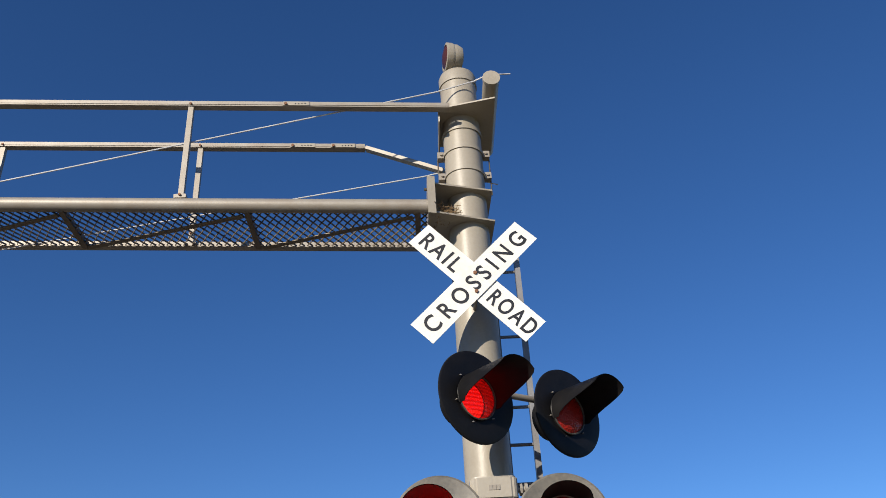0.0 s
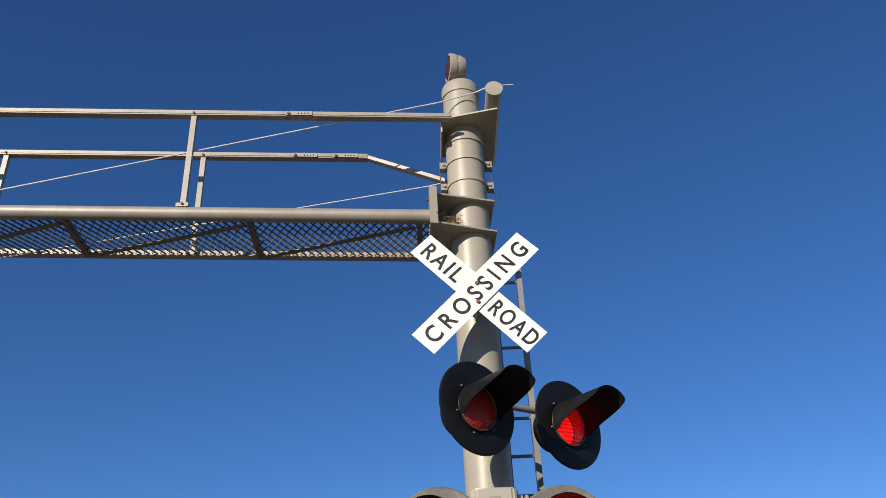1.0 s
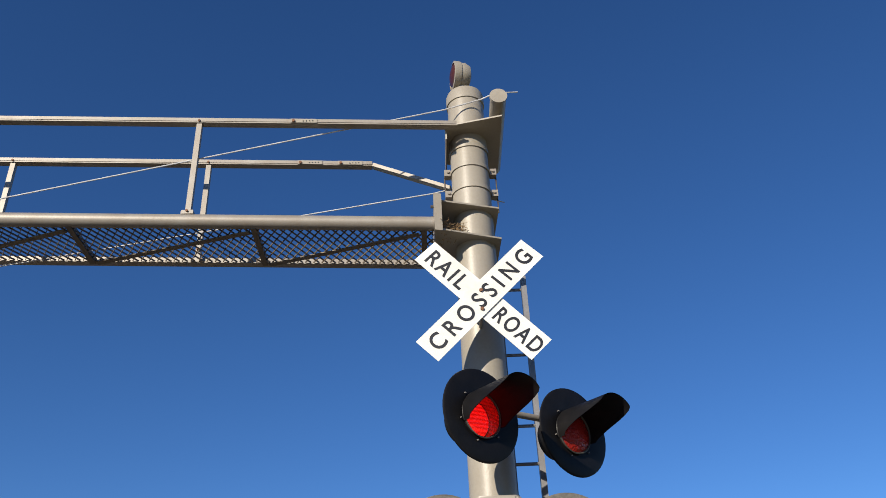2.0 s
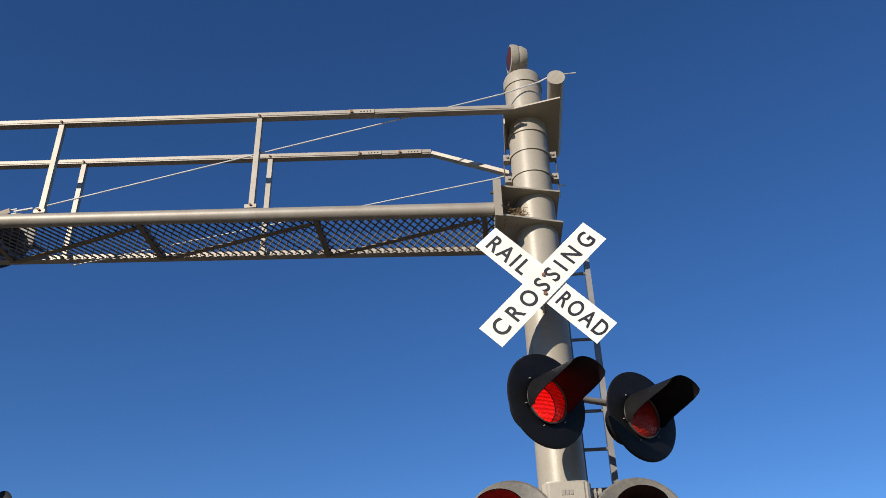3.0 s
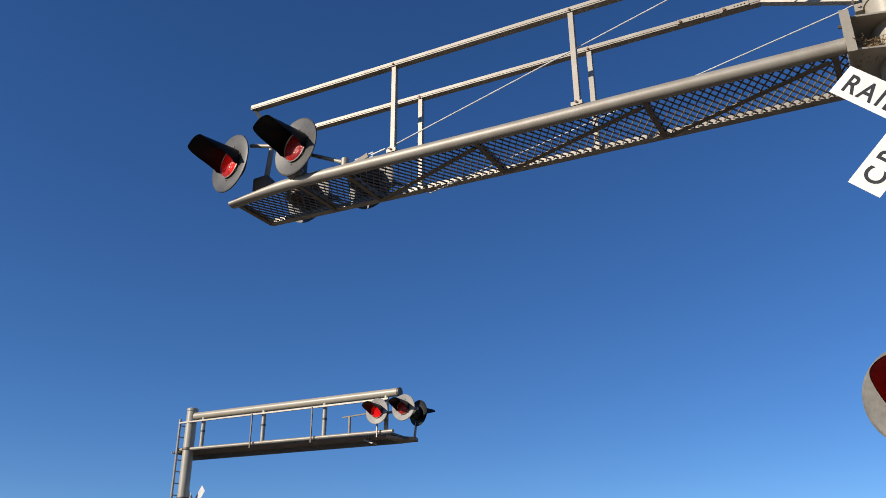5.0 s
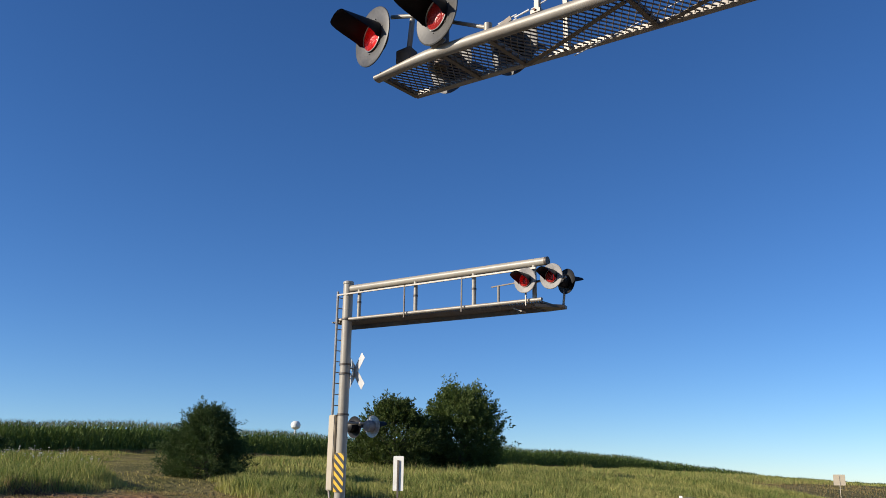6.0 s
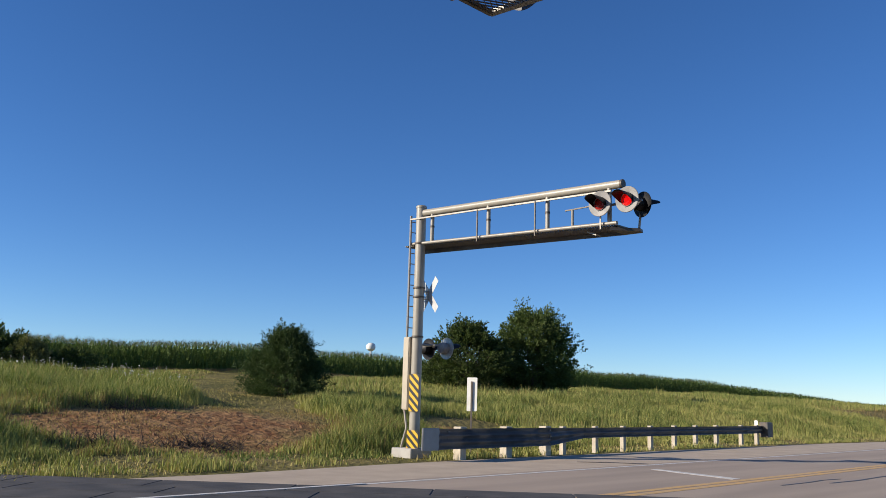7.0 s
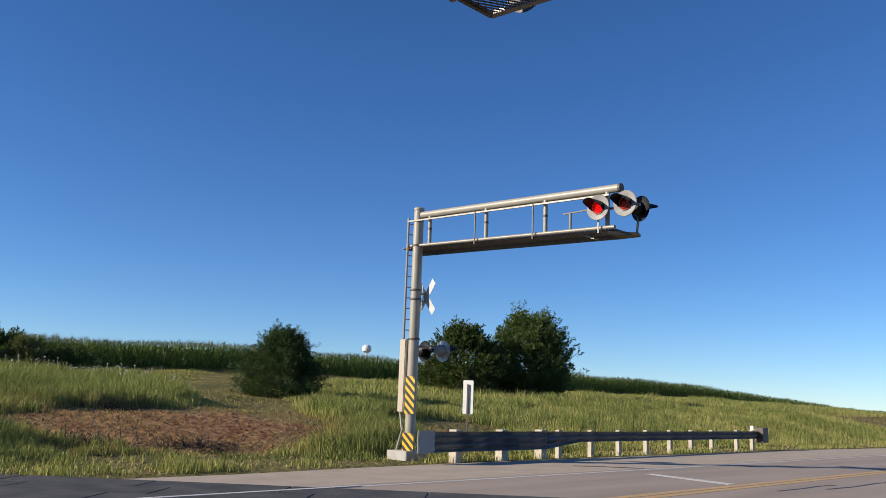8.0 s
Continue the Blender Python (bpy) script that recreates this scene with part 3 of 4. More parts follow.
STRIPES = stripes_material()
TAN = material("tan painted conduit cover", (0.44, 0.38, 0.28), 0.5, other=(0.35, 0.29, 0.21), scale=4, amount=0.5)


def plate(w, h, t=0.004, r=0.03):
    """An upright plate with rounded corners, centred, facing -y."""
    bm = fresh()
    pts = []
    for cx, cz, a0 in ((w / 2 - r, h / 2 - r, 0), (-w / 2 + r, h / 2 - r, 90), (-w / 2 + r, -h / 2 + r, 180), (w / 2 - r, -h / 2 + r, 270)):
        for k in range(5):
            a = radians(a0 + 22.5 * k)
            pts.append((cx + r * math.cos(a), cz + r * math.sin(a)))
    slab(bm, pts, -t / 2, t / 2)
    bmesh.ops.transform(bm, matrix=pose(0, 0, 0, 90, 0, 0), verts=bm.verts[:])
    return bm


def far_pipe_z(x):
    return 6.80 + (x - FX) * -0.0255


def far_deck_z(x):
    return 5.93 + (x - FX) * -0.034


def far_cantilever():
    t = thing("signal_mast", "pale grey steel mast with hazard-striped foot beside the guardrail", "signal mast", "cantilever signals")
    bm = fresh()
    tube(bm, (FX, FY, 0.05), (FX, FY, 6.98), 0.150, 0.142, 28)
    part("post", bm, MAST, t)
    bm = fresh()
    lathe(bm, [(0.145, 0), (0.155, 0), (0.155, 0.06), (0.13, 0.08), (0.001, 0.09)], 28, Matrix.Translation((FX, FY, 6.95)))
    part("cap", bm, MAST, t)
    for z in (4.62, 4.36, 3.24, 5.9):
        bm = fresh()
        lathe(bm, [(0.155, 0), (0.168, 0), (0.168, 0.05), (0.155, 0.05), (0.155, 0)], 28, Matrix.Translation((FX, FY, z)))
        part("strap", bm, DARK, t)
    bm = fresh()
    block(bm, FX - 0.48, FX + 0.30, FY - 0.40, FY + 0.40, -0.1, 0.22)
    bmesh.ops.bevel(bm, geom=bm.edges[:], offset=0.02, segments=1, affect="EDGES")
    part("concrete_base", bm, CONCRETE, t, "pale chipped concrete base")
    bm = fresh()
    slab(bm, [(FX - 0.40, FY - 0.16), (FX - 0.16, FY - 0.16), (FX - 0.16, FY + 0.08), (FX - 0.40, FY + 0.08)], 1.25, 3.26)
    bmesh.ops.bevel(bm, geom=bm.edges[:], offset=0.02, segments=2, affect="EDGES")
    part("conduit_cover", bm, TAN, t, "tan sheet-metal conduit cover")
    bm = fresh()
    tube(bm, (FX - 0.38, FY - 0.05, 1.26), (FX - 0.22, FY - 0.1, 0.75), 0.03, seg=10)
    tube(bm, (FX - 0.22, FY - 0.1, 0.75), (FX - 0.40, FY - 0.15, 0.1), 0.03, seg=10)
    part("conduit", bm, STEEL, t)
    away = Vector((0.48, -0.88, 0)) * 0.175
    for z, h, w in ((1.72, 1.02, 0.30), (0.42, 0.56, 0.36)):
        part("hazard_plate", plate(w, h), STRIPES, t, "yellow and black striped plate", pose(FX + away.x, FY + away.y, z, 0, 0, 194))
    bm = fresh()
    tube(bm, (FX, FY + 0.1, 3.06), (FX, FY + 0.6, 3.06), 0.03, seg=10)
    tube(bm, (FX - 0.36, FY + 0.6, 3.06), (FX + 0.36, FY + 0.6, 3.06), 0.03, seg=10)
    part("lamp_crossarm", bm, STEEL, t)
    return t


def far_arm():
    t = thing("overhead_walkway", "pale round-pipe cantilever walkway over far lane", "walkway", "cantilever signals")
    bm = fresh()
    tube(bm, (FX + 0.14, FY, far_pipe_z(FX)), (-10.30, FY, far_pipe_z(-10.3)), 0.100, seg=24)
    part("main_pipe", bm, MAST, t)
    bm = fresh()
    tube(bm, (-10.31, FY, far_pipe_z(-10.3)), (-10.25, FY, far_pipe_z(-10.25)), 0.106, seg=24)
    part("pipe_cap", bm, DARK, t)
    bm = fresh()
    bar(bm, (FX - 0.3, FY - 0.14, far_pipe_z(FX) - 0.16), (-10.5, FY - 0.14, far_pipe_z(-10.5) - 0.17), 0.04, 0.04)
    part("handrail", bm, STEEL, t)
    bm = fresh()
    tube(bm, (FX - 0.3, FY - 0.05, far_deck_z(FX)), (-10.40, FY - 0.05, far_deck_z(-10.4)), 0.045, seg=14)
    part("front_chord", bm, STEEL, t)
    bm = fresh()
    bar(bm, (FX - 0.60, FY + 0.60, far_deck_z(FX) - 0.09), (-10.55, FY + 0.60, far_deck_z(-10.55) - 0.09), 0.06, 0.16)
    # dark colour here imitates the shade under the walkway
    part("rear_chord", bm, DARK, t)
    bm = fresh()
    x = FX - 0.6
    while x < -10.4:
        bar(bm, (x, FY, far_deck_z(x) - 0.05), (x, FY + 0.58, far_deck_z(x) - 0.05), 0.03, 0.04)
        x += 0.075
    part("grating_deck", bm, SHADED_STEEL, t, "rusty bar grating deck")
    for x in (-16.48, -14.38, -12.43, -10.62):
        bm = fresh()
        tube(bm, (x, FY - 0.02, far_deck_z(x)), (x, FY - 0.02, far_pipe_z(x)), 0.055, seg=14)
        h = part("hanger", bm, MAST, t)
        bm = fresh()
        tube(bm, (x, FY - 0.02, far_deck_z(x) + 0.42), (x, FY - 0.02, far_deck_z(x) + 0.47), 0.063, seg=14)
        part("collar", bm, DARK, h)
    for x in (-14.66, -12.72, -10.78):
        bm = fresh()
        bar(bm, (x, FY - 0.16, far_deck_z(x) - 0.14), (x, FY - 0.16, far_pipe_z(x) - 0.16), 0.03, 0.03, (0, 1, 0))
        part("rail_rod", bm, DARK if x < -11 else STEEL, t)
    bm = fresh()
    tube(bm, (-11.83, FY + 0.2, far_deck_z(-11.8)), (-11.83, FY + 0.2, far_deck_z(-11.8) + 0.50), 0.035, seg=10)
    part("short_post", bm, STEEL, t)
    bm = fresh()
    bar(bm, (-12.05, FY + 0.2, far_deck_z(-11.8) + 0.50), (-10.9, FY + 0.2, far_deck_z(-11) + 0.55), 0.03, 0.03)
    part("short_rail", bm, DARK, t)
    bm = fresh()
    slab(bm, [(-10.55, FY - 0.12), (-10.05, FY + 0.4), (-10.12, FY + 0.62), (-10.6, FY + 0.6)], far_deck_z(-10.2) - 0.16, far_deck_z(-10.2) - 0.09)
    part("tip_platform", bm, DARK, t)
    bm = fresh()
    tube(bm, (-10.12, FY + 0.45, far_deck_z(-10.1) - 0.1), (-10.05, FY + 0.45, far_deck_z(-10.1) + 0.45), 0.03, seg=10)
    part("lamp_stand", bm, STEEL, t)
    bm = fresh()
    bar(bm, (-11.4, FY + 0.3, far_deck_z(-11.5) - 0.10), (-11.15, FY + 0.3, far_deck_z(-11.5) - 0.20), 0.2, 0.03)
    part("hanging_bracket", bm, STEEL, t)
    bm = fresh()
    tube(bm, (-10.75, FY - 0.02, 6.16), (-9.75, FY - 0.02, 6.16), 0.03, seg=10)
    part("lamp_crossarm", bm, STEEL, t)
    return t


far_cantilever()
far_arm()
ladder(FX - 0.27, FY + 0.02, 3.1, 6.75, 0.28, "slim grey ladder fixed beside the far mast", (0.2, 1))
crossbuck(pose(FX + 0.14, FY + 0.26, 4.45, 0, 0, 166), "crossbuck sign seen from its bare grey back", False)
flashing_light(facing(-10.71, FY - 0.28, 6.16, 0.0, -1.0), "faded grey hooded red flashing light at far arm tip", LIGHTS, 0, GREY, BLACK, 1)
flashing_light(facing(-9.98, FY - 0.28, 6.16, 0.0, -1.0), "faded grey hooded red flashing light at far arm tip", LIGHTS, 1, GREY, BLACK, 1)
flashing_light(facing(-10.0, FY + 0.40, 6.17, 0.30, 0.95), "black hooded flashing light turned away at far arm tip", LIGHTS, 0, BLACK, BLACK, 1)
flashing_light(facing(FX - 0.36, FY + 0.80, 2.98, 0.1, 1.0), "black hooded flashing light turned away on far mast", LIGHTS, 0, BLACK, BLACK, 1)
flashing_light(facing(FX + 0.36, FY + 0.80, 2.98, 0.1, 1.0), "grey-backed flashing light turned away on far mast", LIGHTS, 1, ALU, GREY, 1)


# ---- ground, road ----
HILL_U = (-1, 0, 1.5, 6.5, 12.5, 22.5, 48.5, 120, 600, 4000)
HILL_Z = (0, 0, 0.10, 1.00, 1.65, 2.35, 3.65, 4.6, 4.0, 0)
ALONG_Y = (-4000, -200, 20, 45, 125, 200, 280, 4000)
ALONG_F = (0.0, 0.6, 0.85, 1.0, 1.0, 0.32, 0.05, 0.0)


NOISE_TABLE = np.random.default_rng(77).uniform(-1, 1, (64, 64))


def smooth_noise(x, y, shift=0.0):
    """Smooth value noise of period one unit, -1 to 1, for arrays."""
    x, y = np.asarray(x, float) + 17.3 * shift, np.asarray(y, float) + 9.1 * shift
    i, j = np.floor(x).astype(int), np.floor(y).astype(int)
    u, v = x - i, y - j
    u, v = u * u * (3 - 2 * u), v * v * (3 - 2 * v)
    t = NOISE_TABLE
    i0, i1, j0, j1 = i % 64, (i + 1) % 64, j % 64, (j + 1) % 64
    return (t[i0, j0] * (1 - u) + t[i1, j0] * u) * (1 - v) + (t[i0, j1] * (1 - u) + t[i1, j1] * u) * v


def hills(x, y):
    z = np.interp(-17.7 - x, HILL_U, HILL_Z) * np.interp(y, ALONG_Y, ALONG_F)
    rough = np.minimum(z, 1) * (0.10 * smooth_noise(x * 0.2, y * 0.2, 1) + 0.05 * smooth_noise(x * 0.8, y * 0.8, 2))
    return z + np.where((x < -18.5) & (z > 0.1), rough, 0.0)


def hill(x, y):
    return float(hills(np.float64(x), np.float64(y)))


def ground_material():
    m = bpy.data.materials.new("rough grass and bare red earth")
    m.use_nodes = True
    t = m.node_tree
    b = t.nodes["Principled BSDF"]
    b.inputs["Roughness"].default_value = 0.95
    b.inputs["Specular IOR Level"].default_value = 0.1
    geo = t.nodes.new("ShaderNodeNewGeometry")
    def tex(scale, detail=5):
        n = t.nodes.new("ShaderNodeTexNoise")
        n.inputs["Scale"].default_value, n.inputs["Detail"].default_value = scale, detail
        t.links.new(geo.outputs["Position"], n.inputs["Vector"])
        return n.outputs["Fac"]
    def mixed(f, a, c):
        n = t.nodes.new("ShaderNodeMix")
        n.data_type = "RGBA"
        t.links.new(f, n.inputs["Factor"])
        for key, v in (("A", a), ("B", c)):
            if isinstance(v, tuple):
                n.inputs[key].default_value = (*v, 1)
            else:
                t.links.new(v, n.inputs[key])
        return n.outputs["Result"]
    def ranged(v, lo, hi):
        n = t.nodes.new("ShaderNodeMapRange")
        n.inputs["From Min"].default_value, n.inputs["From Max"].default_value = lo, hi
        t.links.new(v, n.inputs["Value"])
        return n.outputs[0]
    green = mixed(ranged(tex(0.35), 0.35, 0.65), (0.10, 0.095, 0.03), (0.20, 0.16, 0.065))
    earth = mixed(ranged(tex(1.3), 0.35, 0.65), (0.17, 0.078, 0.034), (0.34, 0.20, 0.09))
    # a bare patch of its own outline on the bank
    sub, ln, add = t.nodes.new("ShaderNodeMapping"), t.nodes.new("ShaderNodeVectorMath"), t.nodes.new("ShaderNodeMath")
    sub.inputs["Location"].default_value = (22.7 / 3.0, -12.6 / 4.3, 0)
    sub.inputs["Scale"].default_value = (1 / 3.0, 1 / 4.3, 0)
    ln.operation = "LENGTH"
    t.links.new(geo.outputs["Position"], sub.inputs["Vector"])
    t.links.new(sub.outputs[0], ln.inputs[0])
    # a second small patch beside the mast
    sub2, ln2, least = t.nodes.new("ShaderNodeMapping"), t.nodes.new("ShaderNodeVectorMath"), t.nodes.new("ShaderNodeMath")
    sub2.inputs["Location"].default_value = (21.6 / 1.1, -21.4 / 2.4, 0)
    sub2.inputs["Scale"].default_value = (1 / 1.1, 1 / 2.4, 0)
    ln2.operation, least.operation = "LENGTH", "MINIMUM"
    t.links.new(geo.outputs["Position"], sub2.inputs["Vector"])
    t.links.new(sub2.outputs[0], ln2.inputs[0])
    t.links.new(ln.outputs["Value"], least.inputs[0])
    t.links.new(ln2.outputs["Value"], least.inputs[1])
    add.operation = "MULTIPLY_ADD"
    add.inputs[1].default_value = 1.7
    t.links.new(tex(0.55), add.inputs[0])
    t.links.new(least.outputs[0], add.inputs[2])
    base = mixed(ranged(add.outputs[0], 1.65, 2.15), earth, green)
    t.links.new(base, b.inputs["Base Color"])
    bump = t.nodes.new("ShaderNodeBump")
    bump.inputs["Distance"].default_value = 0.16
    t.links.new(tex(4.0), bump.inputs["Height"])
    t.links.new(bump.outputs[0], b.inputs["Normal"])
    return m


GROUND = ground_material()
xs = [-4000, -2000, -1000, -600, -300, -200, -140, -110, -90, -80, -74] + [-70 + 1.5 * i for i in range(18)] + [-43 + 0.6 * i for i in range(43)] + [-17, -10, 0, 10, 40, 200, 800, 4000]
ys = [-4000, -1000, -300, -100, -60, -40, -25, -15, -8] + [-4 + 0.8 * i for i in range(100)] + [78 + 4 * i for i in range(40)] + [250, 300, 400, 600, 1000, 2000, 4000]
me = bpy.data.meshes.new("ground")
verts = [(x, y, hill(x, y) - 0.03) for x in xs for y in ys]
ny = len(ys)
me.from_pydata(verts, [], [(i * ny + j, (i + 1) * ny + j, (i + 1) * ny + j + 1, i * ny + j + 1) for i in range(len(xs) - 1) for j in range(ny - 1)])
for p in me.polygons:
    p.use_smooth = True
me.materials.append(GROUND)
ground = tagged(new("ground", me), "grassy bank with a bare red earth patch", "ground", kind="structure")

ASPHALT = material("sun-bleached grey road surface", (0.34, 0.268, 0.205), 0.9, other=(0.225, 0.178, 0.14), scale=1.2, amount=0.8, bump=0.004, fine=60, stretch=(1.0, 0.10, 1.0))
SHOULDER = material("pale shoulder gravel and concrete", (0.43, 0.345, 0.255), 0.9, other=(0.29, 0.23, 0.17), scale=1.2, amount=0.7, bump=0.006, fine=50)
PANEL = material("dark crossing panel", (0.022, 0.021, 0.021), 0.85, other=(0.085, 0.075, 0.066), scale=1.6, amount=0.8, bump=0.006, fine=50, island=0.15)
WHITE_LINE = material("worn white road paint", (0.62, 0.60, 0.56), 0.7, other=(0.36, 0.33, 0.29), scale=6, amount=0.8, fine=40)
YELLOW_LINE = material("worn yellow road paint", (0.58, 0.34, 0.10), 0.7, other=(0.36, 0.26, 0.15), scale=3, amount=0.8, fine=40)
TAR = material("black tar crack seal", (0.02, 0.02, 0.021), 0.5)

EDGE_X, MID_X = -11.86, -8.18


def strip(name, x0, x1, y0, y1, z0, z1, mat, label="", category="", kind="structure"):
    return solid(name, block(fresh(), x0, x1, y0, y1, z0, z1), mat, label, category, kind=kind)


tagged(strip("road", EDGE_X - 0.3, 3.6, -300, 900, -0.20, 0.0, ASPHALT, "sun-bleached grey two-lane road", "road"))
bm = slab(fresh(), [(EDGE_X - 0.3, -120), (EDGE_X - 0.3, 600), (-13.6, 600), (-14.2, 60), (-15.5, 40), (-15.35, 17.6), (-15.2, 13.6), (-14.8, 9.5), (-14.6, -120)], -0.2, -0.006)
solid("road_shoulder", bm, SHOULDER, "pale gravelly road shoulder", "road shoulder", kind="structure")
strip("edge_line", EDGE_X - 0.06, EDGE_X + 0.06, -60, 500, 0.0, 0.004, WHITE_LINE, "worn white edge line", "road marking")
strip("edge_line", EDGE_X - 0.06, EDGE_X + 0.06, 3.0, 10.2, 0.010, 0.018, WHITE_LINE, "worn white edge line over the crossing", "road marking")
for o in (-0.14, 0.14):
    strip("centre_line", MID_X + o - 0.10, MID_X + o + 0.10, 11.6, 500, 0.0, 0.004, YELLOW_LINE, "worn yellow centre line", "road marking")
bm = slab(fresh(), [(-11.0, 18.75), (-8.55, 18.0), (-8.55, 18.35), (-11.0, 19.05)], 0.0, 0.004)
solid("stop_line", bm, WHITE_LINE, "worn white stop line", "road marking", kind="structure")


def tar_seal(points, width):
    bm = fresh()
    for (ax, ay), (bx, by) in zip(points, points[1:]):
        bar(bm, (ax, ay, 0.002), (bx, by, 0.002), width, 0.006)
    solid("crack_seal", bm, TAR, "wandering black tar crack seal in road", "crack seal", kind="structure")


tar_seal([(-13.5, 19.2), (-12.9, 19.9), (-12.1, 20.5)], 0.08)
tar_seal([(-7.3, 17.6), (-7.25, 18.9), (-7.3, 19.8), (-7.2, 20.6)], 0.06)
tar_seal([(-6.9, 19.2), (-6.8, 20.6), (-6.85, 22.4), (-6.75, 23.6)], 0.07)


# ---- guardrail ----
RAIL_STEEL = material("weathered guardrail steel", (0.22, 0.23, 0.245), 0.45, 0.6, other=(0.15, 0.15, 0.15), scale=3, amount=0.6, fine=40)
POST_WOOD = material("pale weathered post", (0.52, 0.46, 0.36), 0.85, other=(0.36, 0.29, 0.21), scale=6, amount=0.7, bump=0.003)
GX0, GY0, GX1, GY1 = -15.75, 16.95, -16.6, 38.0


def rail_x(y):
    return GX0 + (GX1 - GX0) * (y - GY0) / (GY1 - GY0)


def guardrail():
    t = thing("guardrail", "weathered steel guardrail on pale posts along road edge", "guardrail")
    def beam(y0, y1, waves, low0, low1, top0, top1):
        bm = fresh()
        n = 8 * waves
        prev = None
        for s in range(9):
            y = y0 + (y1 - y0) * s / 8
            lo, hi = low0 + (low1 - low0) * s / 8, top0 + (top1 - top0) * s / 8
            row = []
            for k in range(n + 1):
                wob = 0.04 * math.cos(2 * math.pi * waves * k / n)
                row.append(bm.verts.new((rail_x(y) + 0.16 + wob, y, lo + (hi - lo) * k / n)))
            if prev:
                for k in range(n):
                    bm.faces.new((prev[k], row[k], row[k + 1], prev[k + 1]))
            prev = row
        bmesh.ops.solidify(bm, geom=bm.faces[:], thickness=0.006)
        return bm
    part("thrie_beam", beam(15.9, 21.0, 3, 0.27, 0.27, 0.80, 0.80), RAIL_STEEL, t)
    part("transition_beam", beam(21.0, 22.9, 2, 0.27, 0.47, 0.80, 0.79), RAIL_STEEL, t)
    y = 22.9
    while y < 37.0:
        part("rail_beam", beam(y, y + 3.74, 2, 0.47, 0.47, 0.79, 0.79), RAIL_STEEL, t)
        y += 3.74
    bm = fresh()
    block(bm, rail_x(16.3) + 0.14, rail_x(16.3) + 0.20, 15.32, 15.94, 0.25, 0.82)
    bmesh.ops.bevel(bm, geom=bm.edges[:], offset=0.015, segments=2, affect="EDGES")
    part("end_shoe", bm, RAIL_STEEL, t)
    for y, w in ((17.0, 0.24), (19.05, 0.24), (21.0, 0.26)):
        bm = fresh()
        block(bm, rail_x(y) - 0.18, rail_x(y) + 0.10, y - w / 2, y + w / 2, -0.1, 0.84)
        bmesh.ops.bevel(bm, geom=bm.edges[:], offset=0.012, segments=1, affect="EDGES")
        part("wide_post", bm, POST_WOOD, t)
    for y in (21.9, 23.8, 25.6, 27.55, 29.4, 31.2, 33.1, 35.6, 37.3):
        bm = fresh()
        block(bm, rail_x(y) - 0.06, rail_x(y) + 0.08, y - 0.085, y + 0.085, -0.1, 0.83)
        part("post", bm, POST_WOOD, t)
    for y in (16.25, 20.9, 22.9, 26.5, 30.1, 33.7):
        for z in (0.55, 0.72):
            bm = fresh()
            tube(bm, (rail_x(y) + 0.17, y, z), (rail_x(y) + 0.23, y, z), 0.02, seg=8)
            part("bolt", bm, RAIL_STEEL, t)
    bm = fresh()
    block(bm, rail_x(37.9) + 0.05, rail_x(37.9) + 0.42, 37.6, 38.15, 0.30, 0.95)
    part("end_terminal", bm, DARK, t, "dark end terminal")
    part("end_marker", plate(0.16, 0.60), WHITE, t, "pale end marker plate", pose(rail_x(37.9) - 0.08, 37.56, 0.72))
    return t


guardrail()


def post_sign(x, y, w, h, mid, mat, label, turn, post=DARK):
    t = thing("road_sign", label, "road sign", "", pose(x, y, 0, 0, 0, turn))
    bm = fresh()
    bar(bm, (0, -0.03, -0.2), (0, -0.03, mid + h * 0.38), 0.05, 0.03, (0, 1, 0))
    part("post", bm, post, t)
    part("panel", plate(w, h), mat, t, "", pose(0, 0, mid))
    return t


post_sign(-21.1, 80.0, 0.95, 0.9, 2.05, TAN, "square road sign seen from its tan back", 10, POST_WOOD)
post_sign(-0.40, 4.1, 0.305, 0.914, 1.50, STRIPES, "yellow and black striped hazard marker on a post", 8)
post_sign(-16.85, 18.63, 0.32, 0.98, 1.73, WHITE, "narrow marker sign seen from its pale back", 22)


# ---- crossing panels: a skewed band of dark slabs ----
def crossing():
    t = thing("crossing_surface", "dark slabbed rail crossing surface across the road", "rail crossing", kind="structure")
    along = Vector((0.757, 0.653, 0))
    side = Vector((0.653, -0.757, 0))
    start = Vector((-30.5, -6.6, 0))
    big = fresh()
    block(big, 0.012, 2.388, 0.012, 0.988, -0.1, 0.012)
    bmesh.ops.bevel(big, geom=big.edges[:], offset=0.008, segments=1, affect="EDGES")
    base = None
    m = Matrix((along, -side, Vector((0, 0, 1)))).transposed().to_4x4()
    # band widened with unseen dark rows that cut light bounced under the walkway
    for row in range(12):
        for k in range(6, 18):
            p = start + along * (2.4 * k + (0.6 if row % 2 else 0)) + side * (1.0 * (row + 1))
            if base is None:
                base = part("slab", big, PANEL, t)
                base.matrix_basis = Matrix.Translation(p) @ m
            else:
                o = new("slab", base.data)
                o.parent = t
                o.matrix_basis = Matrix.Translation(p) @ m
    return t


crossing()


